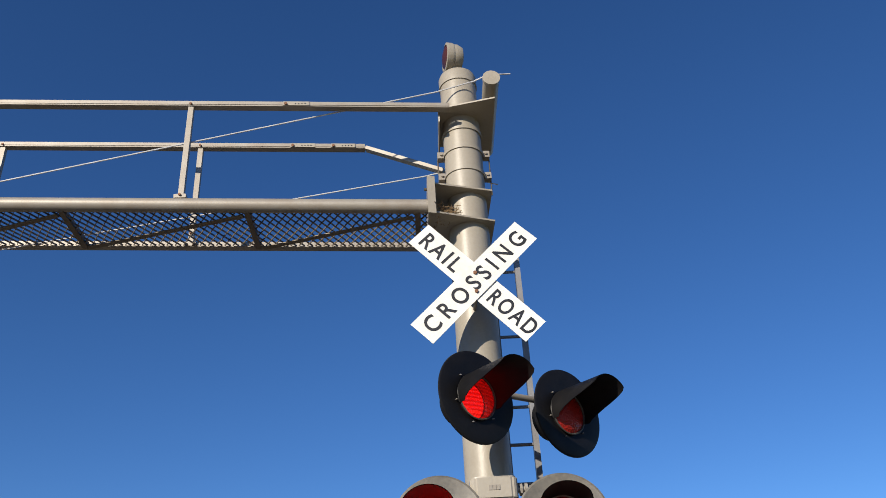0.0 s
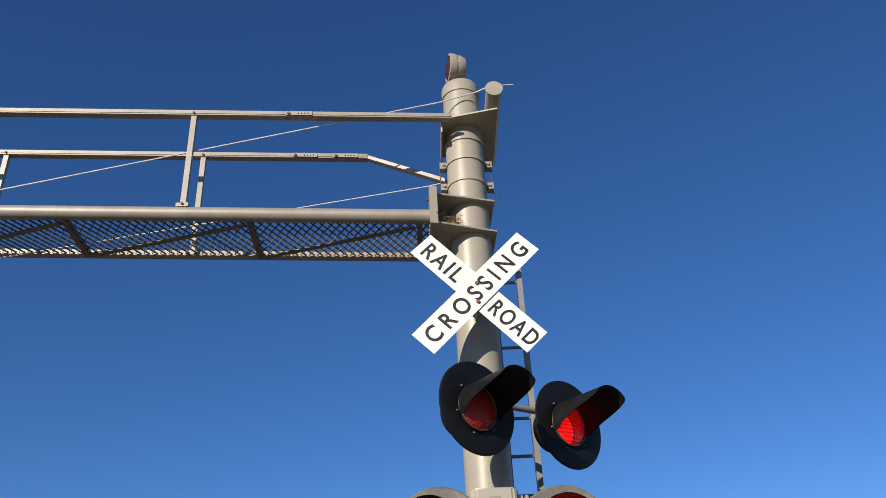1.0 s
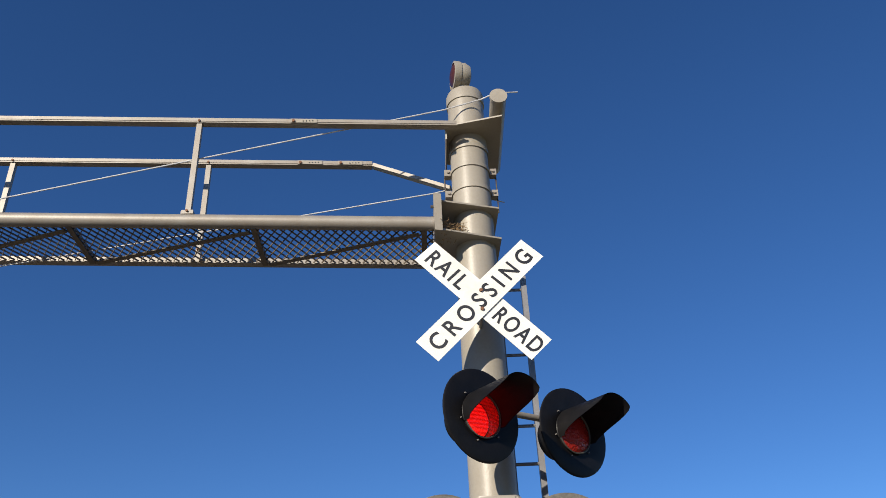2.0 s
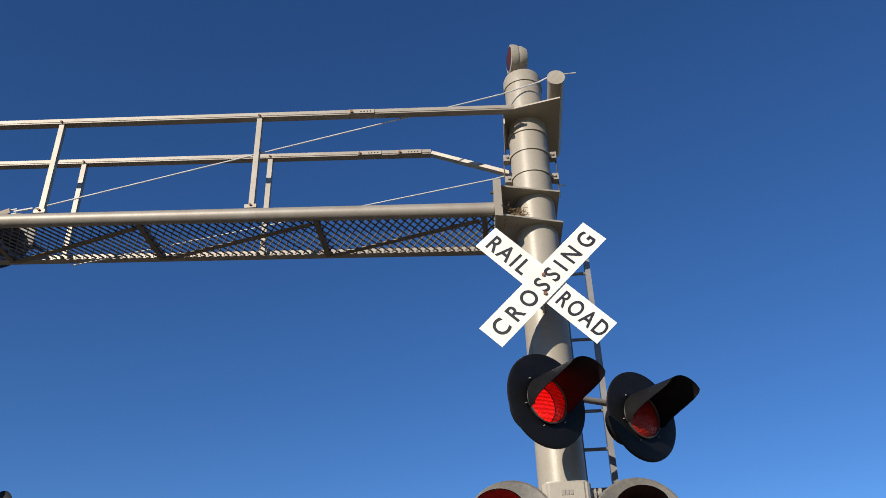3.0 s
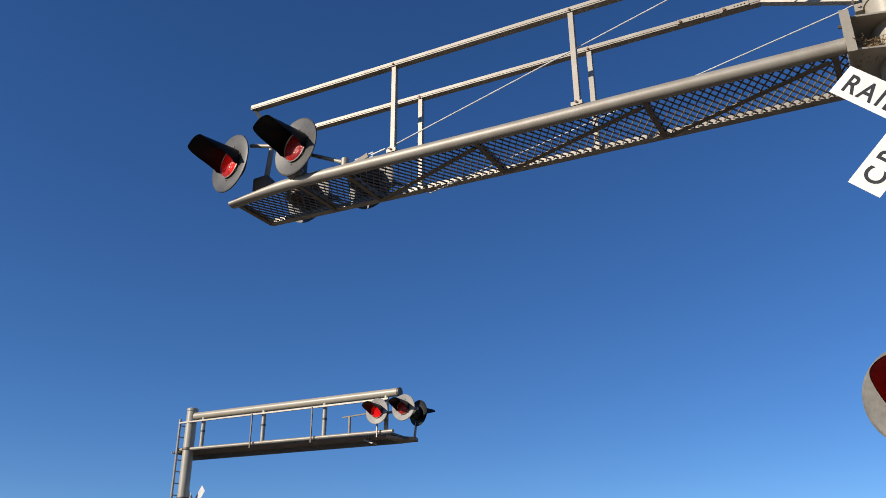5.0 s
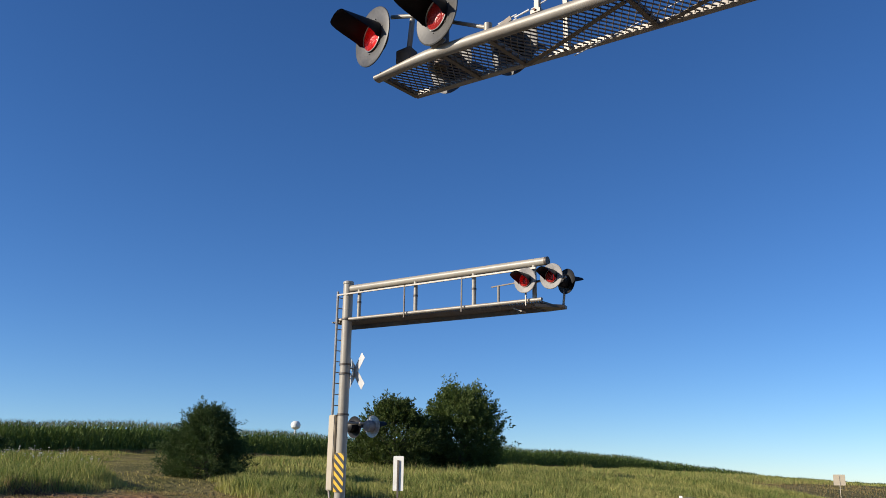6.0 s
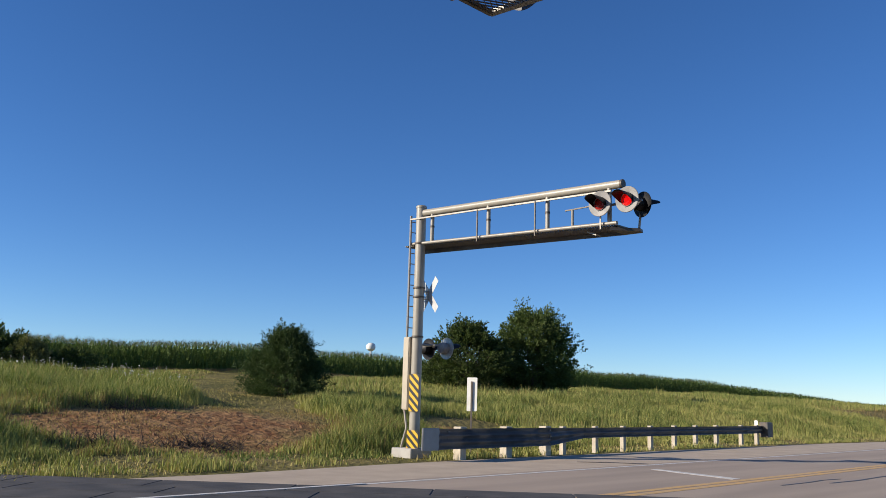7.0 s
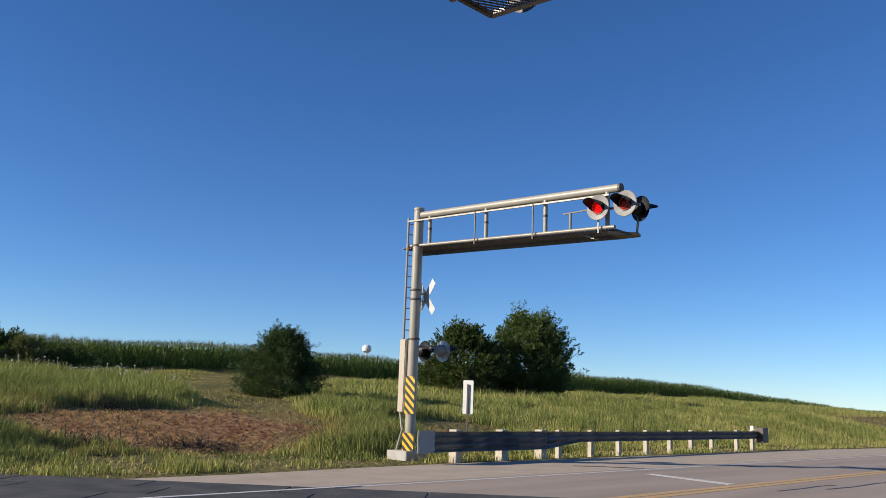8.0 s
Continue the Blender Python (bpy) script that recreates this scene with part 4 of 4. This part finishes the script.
# ---- plants ----
def foliage(name, colour, rough, **more):
    """A leaf surface that lets some light through."""
    m = material(name, colour, max(rough, 0.75), spec=0.2, **more)
    t = m.node_tree
    thin, mix, b = t.nodes.new("ShaderNodeBsdfTranslucent"), t.nodes.new("ShaderNodeMixShader"), t.nodes["Principled BSDF"]
    thin.inputs[0].default_value = (colour[0] * 1.6, colour[1] * 1.6, colour[2], 1)
    mix.inputs[0].default_value = 0.22
    t.links.new(b.outputs[0], mix.inputs[1])
    t.links.new(thin.outputs[0], mix.inputs[2])
    t.links.new(mix.outputs[0], t.nodes["Material Output"].inputs[0])
    return m


LEAF = foliage("tree leaves", (0.060, 0.090, 0.024), 0.5, other=(0.11, 0.135, 0.042), scale=0.8, amount=0.8, island=0.5)
NEEDLE = foliage("juniper needles", (0.040, 0.066, 0.022), 0.6, other=(0.075, 0.105, 0.035), scale=1.2, amount=0.8, island=0.45)
OLIVE = foliage("olive shrub leaves", (0.13, 0.14, 0.05), 0.6, other=(0.20, 0.19, 0.08), scale=1.2, amount=0.8, island=0.4)
BARK = material("grey-brown bark", (0.10, 0.075, 0.055), 0.9, other=(0.06, 0.045, 0.035), scale=8, bump=0.01)
GRASS = foliage("meadow grass", (0.205, 0.225, 0.058), 0.6, other=(0.42, 0.37, 0.135), scale=0.3, amount=0.8, island=0.5)
SHORT = foliage("trampled short grass", (0.27, 0.235, 0.08), 0.7, other=(0.38, 0.29, 0.13), scale=0.5, amount=0.8, island=0.5)
DRY = foliage("dry grass", (0.27, 0.19, 0.085), 0.8, other=(0.17, 0.12, 0.055), scale=0.5, island=0.4)
CORN = foliage("maize leaves", (0.080, 0.125, 0.030), 0.5, other=(0.13, 0.165, 0.05), scale=0.2, amount=0.7, island=0.5)
WEED = foliage("tall weeds", (0.10, 0.145, 0.035), 0.6, other=(0.19, 0.21, 0.058), scale=0.6, amount=0.8, island=0.45)
EARTH = material("dry red-brown earth", (0.15, 0.075, 0.036), 0.95, other=(0.24, 0.14, 0.07), scale=4, island=0.4)
# dark stem colour that stands in for shade in the bank's hollows
HOLLOW_DARK = material("dark stems for hollow shade", (0.045, 0.032, 0.024), 0.9, other=(0.09, 0.06, 0.04), scale=5, island=0.4)
PETAL = material("white wildflower heads", (0.62, 0.60, 0.52), 0.8, other=(0.45, 0.42, 0.33), scale=3, island=0.3)
TASSEL = material("maize tassels", (0.58, 0.50, 0.28), 0.8, other=(0.40, 0.34, 0.16), scale=0.4)


def raw(name, verts, faces, mat, parent=None, label="", category="", kind=""):
    me = bpy.data.meshes.new(name)
    me.from_pydata(verts, [], faces)
    me.materials.append(mat)
    ob = new(name, me)
    ob.parent = parent
    return tagged(ob, label, category, kind=kind)


def unit(v):
    return v / np.linalg.norm(v, axis=-1, keepdims=True)


def tree(x, y, height, wide, seed, label, outline, sprays, per, reach, leaf, mat, upward, kindname="tree"):
    """A trunk with limbs and twigs; each twig carries a spray of leaves. outline: the half-width along the height."""
    rng = np.random.default_rng(seed)
    t = thing(kindname, label, kindname, "", pose(x, y, hill(x, y) - 0.05))
    # twig ends, fuller towards the skin of an uneven crown
    u = rng.uniform(0.03, 0.97, sprays)
    a = rng.uniform(0, 2 * np.pi, sprays)
    skin = np.interp(u, np.linspace(0, 1, len(outline)), outline) * wide / 2
    lumps = 1 + 0.20 * smooth_noise(a * 1.3 + seed, u * 4.5, seed) + 0.12 * smooth_noise(a * 3.4, u * 9, seed + 1)
    r = skin * lumps * rng.uniform(0.12, 1, sprays) ** 0.45
    ends = np.stack([r * np.cos(a), r * np.sin(a), u * height * 0.93], 1)
    away = unit(np.stack([np.cos(a) * (0.35 + r / wide * 2), np.sin(a) * (0.35 + r / wide * 2), upward + 0.9 * (u - 0.35)], 1) + rng.normal(size=(sprays, 3)) * 0.28)
    long = reach * rng.uniform(0.55, 1.25, sprays) * np.where(rng.uniform(0, 1, sprays) < 0.15, 1.45, 1.0)
    # leaves along each twig
    n = sprays * per
    k = np.repeat(np.arange(sprays), per)
    w = rng.uniform(-0.25, 1, n)
    d, ln = away[k], long[k]
    off = rng.normal(size=(n, 3)) * (ln * 0.155 * np.clip(1.1 - w, 0.10, 1))[:, None]
    p = ends[k] + d * (w * ln)[:, None] + off
    p[:, 2] = np.maximum(p[:, 2], 0.05)
    way = unit(d * 0.8 + unit(off + 1e-6) * 0.6 + rng.normal(size=(n, 3)) * 0.35)
    side = unit(np.cross(way, rng.normal(size=(n, 3))))
    size = (leaf[0] * rng.uniform(0.6, 1.4, n))[:, None]
    v = np.stack([p, p + way * size * 0.5 + side * size * leaf[1], p + way * size, p + way * size * 0.5 - side * size * leaf[1]], 1).reshape(-1, 3)
    raw("crown", v.tolist(), np.arange(n * 4).reshape(-1, 4).tolist(), mat, t)
    bm = fresh()
    tube(bm, (0, 0, -0.3), (0.04, 0.03, height * 0.30), 0.026 * height, 0.016 * height, 10)
    tube(bm, (0.04, 0.03, height * 0.30), (0.0, 0.06, height * 0.8), 0.016 * height, 0.004 * height, 8)
    part("trunk", bm, BARK, t)
    bm = fresh()
    for i in range(0, sprays, max(1, sprays // 70)):
        e = Vector(ends[i])
        root = Vector((0.02, 0.03, min(e.z * 0.55, height * 0.7)))
        mid = root.lerp(e, 0.5) + Vector((0, 0, -0.03 * height))
        tube(bm, root, mid, 0.006 * height, 0.004 * height, 6)
        tube(bm, mid, e + Vector(away[i] * long[i] * 0.6), 0.004 * height, 0.001 * height, 5)
    part("limbs", bm, BARK, t)
    return t


tree(-40.0, 51.2, 6.2, 5.7, 11, "dense dark green broadleaf tree on the bank", (0.55, 0.78, 0.95, 1.0, 0.97, 0.88, 0.72, 0.45, 0.12), 1050, 58, 0.98, (0.17, 0.24), LEAF, 0.5)
tree(-41.5, 45.5, 4.5, 5.8, 12, "smaller grey-green broadleaf tree on the bank", (0.75, 0.92, 1.0, 0.98, 0.9, 0.8, 0.62, 0.4, 0.12), 700, 56, 0.85, (0.17, 0.24), LEAF, 0.6)
tree(-32.0, 22.9, 3.05, 3.3, 13, "dark green juniper tree on the bank", (0.72, 0.97, 1.0, 0.93, 0.80, 0.66, 0.50, 0.34, 0.10), 900, 85, 0.58, (0.10, 0.14), NEEDLE, 0.5)
tree(-61.0, 19.0, 2.5, 8.0, 14, "low dark green bush beside the maize", (0.9, 1.0, 0.95, 0.85, 0.6, 0.2), 300, 60, 0.8, (0.2, 0.24), LEAF, 0.5, "bush")
tree(-57.5, 21.0, 1.9, 2.6, 15, "small olive bush beside the maize", (0.85, 1.0, 0.95, 0.8, 0.55, 0.2), 230, 30, 0.42, (0.14, 0.22), OLIVE, 0.6, "bush")
tree(-57.5, 24.0, 1.5, 4.2, 16, "low dark bush at the foot of the maize", (0.9, 1.0, 0.9, 0.7, 0.4, 0.15), 240, 30, 0.42, (0.15, 0.22), LEAF, 0.5, "bush")


# ---- grass: how tall it stands over the bank
def away_from(x, y, points):
    """Distance to a polyline in plan."""
    best = np.full(np.shape(x), 1e9)
    for (ax, ay), (bx, by) in zip(points, points[1:]):
        dx, dy = bx - ax, by - ay
        s = np.clip(((x - ax) * dx + (y - ay) * dy) / (dx * dx + dy * dy), 0, 1)
        best = np.minimum(best, np.hypot(x - ax - s * dx, y - ay - s * dy))
    return best


TRACK = [(-22.5, 16.2), (-27.5, 18.2), (-36.5, 22.0), (-47, 29), (-58, 38), (-62.5, 60), (-62.5, 150)]
# line of a shade stripe on the bank, imitated by added tall growth
SHADE_BAND = [(-62, 117), (-45, 90), (-27, 67), (-20.5, 60.5)]


def bare(x, y):
    """Under 1 on bare earth: the bank's patch and a small one behind the mast."""
    ragged = 0.55 * smooth_noise(x * 0.55, y * 0.55, 3) + 0.35 * smooth_noise(x * 1.7, y * 1.7, 4)
    return np.minimum(((x + 22.7) / 3.0) ** 2 + ((y - 12.6) / 4.3) ** 2, ((x + 22.6) / 1.3) ** 2 + ((y - 23.8) / 2.6) ** 2) + ragged


def stand(x, y):
    """Height of the growth in metres."""
    h = 0.50 + 0.16 * smooth_noise(x * 0.25, y * 0.25, 5) + 0.20 * smooth_noise(x * 0.9, y * 0.9, 6) + 0.16 * smooth_noise(x * 2.3, y * 2.3, 9)
    clump = np.clip(smooth_noise(x * 0.45, y * 0.45, 7) * 1.6 - 0.3, 0, 1)
    h = h + 0.35 * clump
    # rank growth above the patch, to the road beside it and before the mast
    h = h + 0.40 * np.clip(1 - ((x + 36) / 10) ** 4 - ((y - 11) / 9.5) ** 4, 0, 1)
    h = h + 0.42 * np.clip(1 - ((x + 20.3) / 2.6) ** 4 - ((y - 17.6) / 3.1) ** 4, 0, 1)
    h = h + 0.35 * np.clip(1 - ((x + 20.5) / 2.6) ** 4 - ((y - 4.6) / 3.4) ** 4, 0, 1)
    # taller, weedier growth added here to darken the shade stripe
    h = h + 0.40 * np.clip(1.3 - away_from(x, y, SHADE_BAND) / 2.2, 0, 1)
    track = np.clip((away_from(x, y, TRACK) + 1.0 * smooth_noise(x * 0.5, y * 0.5, 8) - 1.7) / 1.4, 0, 1)
    h = h * (0.22 + 0.78 * track) * np.interp(x, (-58, -48), (0.45, 1.0))
    h = h * np.clip((bare(x, y) - 0.9) / 0.6, 0.18, 1)
    verge = np.clip((-17.6 - x) / 1.5, 0, 1)
    strip = np.clip(1 - ((y - 11) / 3.6) ** 4, 0, 1) * np.clip(1 - ((x + 18.6) / 1.7) ** 4, 0, 1)
    return 0.74 * h * (0.4 + 0.6 * verge) * (1 - 0.5 * strip)


def free(x, y):
    """Clear of the mast's base, the road shoulder and the guardrail's beam."""
    return (x < np.interp(y, (0, 9.5, 13.6, 17.6, 40, 60, 100), (-15.0, -15.3, -15.7, -15.75, -16.0, -14.7, -14.4))) & ((np.abs(x + 17.1) > 0.85) | (np.abs(y - 16.4) > 0.8))


def blades(name, n, xr, yr, tall, width, mat, seed, label, keep=None, lean=0.28, near=1.5):
    rng = np.random.default_rng(seed)
    x = rng.uniform(*xr, n)
    y = yr[0] + (yr[1] - yr[0]) * rng.uniform(0, 1, n) ** near
    ok = free(x, y)
    if keep is not None:
        ok &= keep(x, y, rng)
    x, y = x[ok], y[ok]
    n = len(x)
    z = hills(x, y) - 0.05
    h = stand(x, y) * rng.uniform(*tall, n)
    a = rng.uniform(0, 2 * np.pi, n)
    w = rng.uniform(*width, n)
    dx, dy = np.cos(a) * w, np.sin(a) * w
    la, lr = rng.uniform(0, 2 * np.pi, n), rng.uniform(0.05, lean, n) * h
    lx, ly = np.cos(la) * lr, np.sin(la) * lr
    v = np.stack([np.stack([x - dx, y - dy, z], 1), np.stack([x + dx, y + dy, z], 1),
                  np.stack([x + dx * 0.8 + lx * 0.35, y + dy * 0.8 + ly * 0.35, z + h * 0.6], 1), np.stack([x + lx * 1.4, y + ly * 1.4, z + h * rng.uniform(0.85, 1, n)], 1),
                  np.stack([x - dx * 0.8 + lx * 0.35, y - dy * 0.8 + ly * 0.35, z + h * 0.6], 1)], 1).reshape(-1, 3)
    i = np.arange(n) * 5
    f = np.stack([i, i + 1, i + 2, i + 4], 1).tolist() + np.stack([i + 4, i + 2, i + 3], 1).tolist()
    return raw(name, v.tolist(), f, mat, None, label, "grass", "stuff")


def grown(x, y, r):
    return (bare(x, y) > 0.75 + 0.9 * r.uniform(0, 1, len(x))) & (stand(x, y) > 0.15 + 0.09 * r.uniform(0, 1, len(x)))


def rank(x, y, r):
    return ((stand(x, y) > 0.46 + 0.16 * r.uniform(0, 1, len(x))) | (smooth_noise(x * 0.5, y * 0.5, 11) + 0.6 * smooth_noise(x * 1.9, y * 1.9, 12) > 0.35)) & (bare(x, y) > 1.3) & (away_from(x, y, TRACK) > 2.2)


def worn(x, y, r):
    return (stand(x, y) < 0.30) & (bare(x, y) > 0.1 + 1.0 * r.uniform(0, 1, len(x)))


blades("grass", 270000, (-31, -15.6), (2, 75), (0.5, 1.15), (0.006, 0.013), GRASS, 21, "tall green meadow grass on the bank", grown)
blades("grass", 190000, (-64.5, -31), (2, 170), (0.5, 1.15), (0.012, 0.026), GRASS, 22, "tall green meadow grass on the upper bank", grown)
blades("short_grass", 110000, (-64.5, -15.0), (2, 120), (0.5, 1.2), (0.008, 0.018), SHORT, 24, "short trampled grass along the track and verge", worn, 0.9)
blades("dry_grass", 30000, (-64, -15.4), (2, 120), (0.7, 1.25), (0.006, 0.014), DRY, 23, "dry straw-coloured grass among the green", grown)
blades("dry_grass", 9000, (-66, -63.6), (15, 110), (0.8, 1.5), (0.015, 0.03), DRY, 29, "dry brown grass at the foot of the maize")
blades("weeds", 110000, (-31, -17.0), (2, 70), (0.6, 1.25), (0.008, 0.017), WEED, 25, "clumps of darker leafy weeds among grass", rank, 0.36)
blades("weeds", 60000, (-64, -31), (2, 130), (0.6, 1.25), (0.014, 0.028), WEED, 26, "clumps of darker leafy weeds on the upper bank", rank, 0.36)


blades("dry_grass", 9000, (-26.5, -19.2), (8, 19.5), (0.5, 1.2), (0.006, 0.012), DRY, 30, "sparse dry stalks over the bare earth", None, 0.9, 1.0)


# made-up tangle of dark stems, imitates a shaded hollow in the earth
def dead_brush(x, y, wide, seed):
    rng = np.random.default_rng(seed)
    bm = fresh()
    for k in range(170):
        px, py = x + rng.normal() * wide * 0.5, y + rng.normal() * wide * 0.8
        p = Vector((px, py, hill(px, py) - 0.03))
        d = Vector((rng.normal(), rng.normal(), rng.uniform(0.15, 1.1))).normalized() * rng.uniform(0.15, 0.5)
        tube(bm, p, p + d, 0.012, 0.004, 4)
    solid("dead_brush", bm, HOLLOW_DARK, "tangle of dark stems standing in for shaded hollows in the earth", "dead brush", kind="stuff")


dead_brush(-20.6, 8.9, 0.7, 41)
dead_brush(-20.0, 11.7, 0.8, 42)
dead_brush(-26.0, 12.3, 0.6, 43)


def wildflowers():
    rng = np.random.default_rng(45)
    n = 420
    x, y = rng.uniform(-57, -40, n), rng.uniform(8, 26, n)
    ok = away_from(x, y, TRACK) > 2
    x, y = x[ok], y[ok]
    z = hills(x, y) + stand(x, y) * rng.uniform(0.95, 1.35, len(x))
    bm = fresh()
    for a, b, c in zip(x, y, z):
        lathe(bm, [(0.001, 0.01), (0.05, 0.0), (0.045, -0.015), (0.001, -0.03)], 6, Matrix.Translation((a, b, c)) @ pose(0, 0, 0, rng.uniform(-30, 30), rng.uniform(-30, 30), 0))
        tube(bm, (a, b, c - 0.4), (a, b, c - 0.02), 0.004, 0.004, 3)
    solid("wildflowers", bm, PETAL, "white wildflower heads above the tall grass", "wildflowers", kind="stuff")


wildflowers()


def maize():
    rng = np.random.default_rng(31)
    v, f, tv, tf = [], [], [], []
    for row in range(6):
        x0 = -66 - 0.76 * row
        y = -30.0
        while y < 330:
            y += (0.20 if row < 2 else 0.32) * (1 if y < 140 else 1.8) * rng.uniform(0.8, 1.2)
            x = x0 + rng.normal() * 0.06
            z = hill(x, y) - 0.05
            h = rng.uniform(2.0, 2.4) + 0.12 * math.sin(y * 0.35)
            thick = 1 if y < 140 else 1.6
            for k in range(9):
                a = rng.uniform(0, 2 * np.pi)
                zb = z + h * (0.14 + 0.085 * k)
                ln, w = rng.uniform(0.30, 0.55), rng.uniform(0.022, 0.042) * thick
                dx, dy = np.cos(a), np.sin(a)
                up = rng.uniform(0.32, 0.55)
                i = len(v)
                v += [(x - dy * w, y + dx * w, zb), (x + dy * w, y - dx * w, zb), (x + dx * ln * 0.5 + dy * w, y + dy * ln * 0.5 - dx * w, zb + up), (x + dx * ln * 0.5 - dy * w, y + dy * ln * 0.5 + dx * w, zb + up), (x + dx * ln, y + dy * ln, zb + up * 0.6)]
                f += [(i, i + 1, i + 2, i + 3), (i + 3, i + 2, i + 4)]
            i = len(v)
            v += [(x, y - 0.03, z), (x, y + 0.03, z), (x, y, z + h)]
            f += [(i, i + 1, i + 2)]
            for s in (-0.16, -0.07, 0.02, 0.10, 0.18):
                i = len(tv)
                tv += [(x, y - 0.016 * thick, z + h * 0.92), (x, y + 0.016 * thick, z + h * 0.92), (x + rng.normal() * 0.08, y + s, z + h + rng.uniform(0.18, 0.34))]
                tf += [(i, i + 1, i + 2)]
    t = thing("maize_field", "tall green maize in tassel along the ridge", "crop field", kind="stuff")
    raw("plants", v, f, CORN, t)
    raw("tassels", tv, tf, TASSEL, t, "pale tassels")
    # closed mass of the rows behind
    bm = fresh()
    ysn = list(range(-30, 331, 6))
    a, b, c = [], [], []
    for y in ysn:
        a.append(bm.verts.new((-69.5, y, hill(-69.5, y) - 0.1)))
        b.append(bm.verts.new((-69.5, y, hill(-69.5, y) + 1.9)))
        c.append(bm.verts.new((-150, y, hill(-150, y) + 1.9)))
    for i in range(len(ysn) - 1):
        bm.faces.new((a[i], a[i + 1], b[i + 1], b[i]))
        bm.faces.new((b[i], b[i + 1], c[i + 1], c[i]))
    part("inner_rows", bm, CORN, t)


maize()


def water_tower(x, y):
    t = thing("water_tower", "pale blue-white water tower far beyond the field", "water tower", "", pose(x, y, 0))
    bm = fresh()
    lathe(bm, [(0.01, 47), (2.2, 47.4), (4.2, 49), (4.8, 51.3), (4.2, 53.5), (2.4, 55), (0.01, 55.4)], 24)
    part("tank", bm, WHITE, t)
    bm = fresh()
    tube(bm, (0, 0, -2), (0, 0, 48), 1.2, 0.9, 12)
    part("stem", bm, WHITE, t)


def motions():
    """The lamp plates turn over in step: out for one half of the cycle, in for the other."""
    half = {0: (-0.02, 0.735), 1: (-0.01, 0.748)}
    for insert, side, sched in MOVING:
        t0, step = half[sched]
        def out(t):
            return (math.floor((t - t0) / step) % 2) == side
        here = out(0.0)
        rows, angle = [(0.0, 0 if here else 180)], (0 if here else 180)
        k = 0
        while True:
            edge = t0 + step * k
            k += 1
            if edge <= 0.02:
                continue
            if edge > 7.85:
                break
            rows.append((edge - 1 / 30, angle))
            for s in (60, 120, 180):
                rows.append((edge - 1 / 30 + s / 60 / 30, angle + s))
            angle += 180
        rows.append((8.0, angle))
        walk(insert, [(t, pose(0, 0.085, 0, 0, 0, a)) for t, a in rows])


rnd = random.Random(9)
bm = fresh()
for k in range(420):
    a, r = rnd.uniform(0, 6.283), math.sqrt(rnd.uniform(0, 1.1))
    x, y = -22.7 + 3.0 * r * math.cos(a), 12.6 + 4.3 * r * math.sin(a)
    s = rnd.choice((0.012, 0.018, 0.02, 0.03, 0.05)) * rnd.uniform(0.7, 1.4)
    bmesh.ops.create_icosphere(bm, subdivisions=1, radius=s, matrix=pose(x, y, hill(x, y) - 0.02, rnd.uniform(0, 90), rnd.uniform(0, 90), 0) @ Matrix.Diagonal((1, rnd.uniform(0.6, 1), rnd.uniform(0.4, 0.8), 1)))
solid("earth_clods", bm, EARTH, "loose red-brown clods on the bare bank", "earth clods", kind="stuff")
water_tower(-640, 561)
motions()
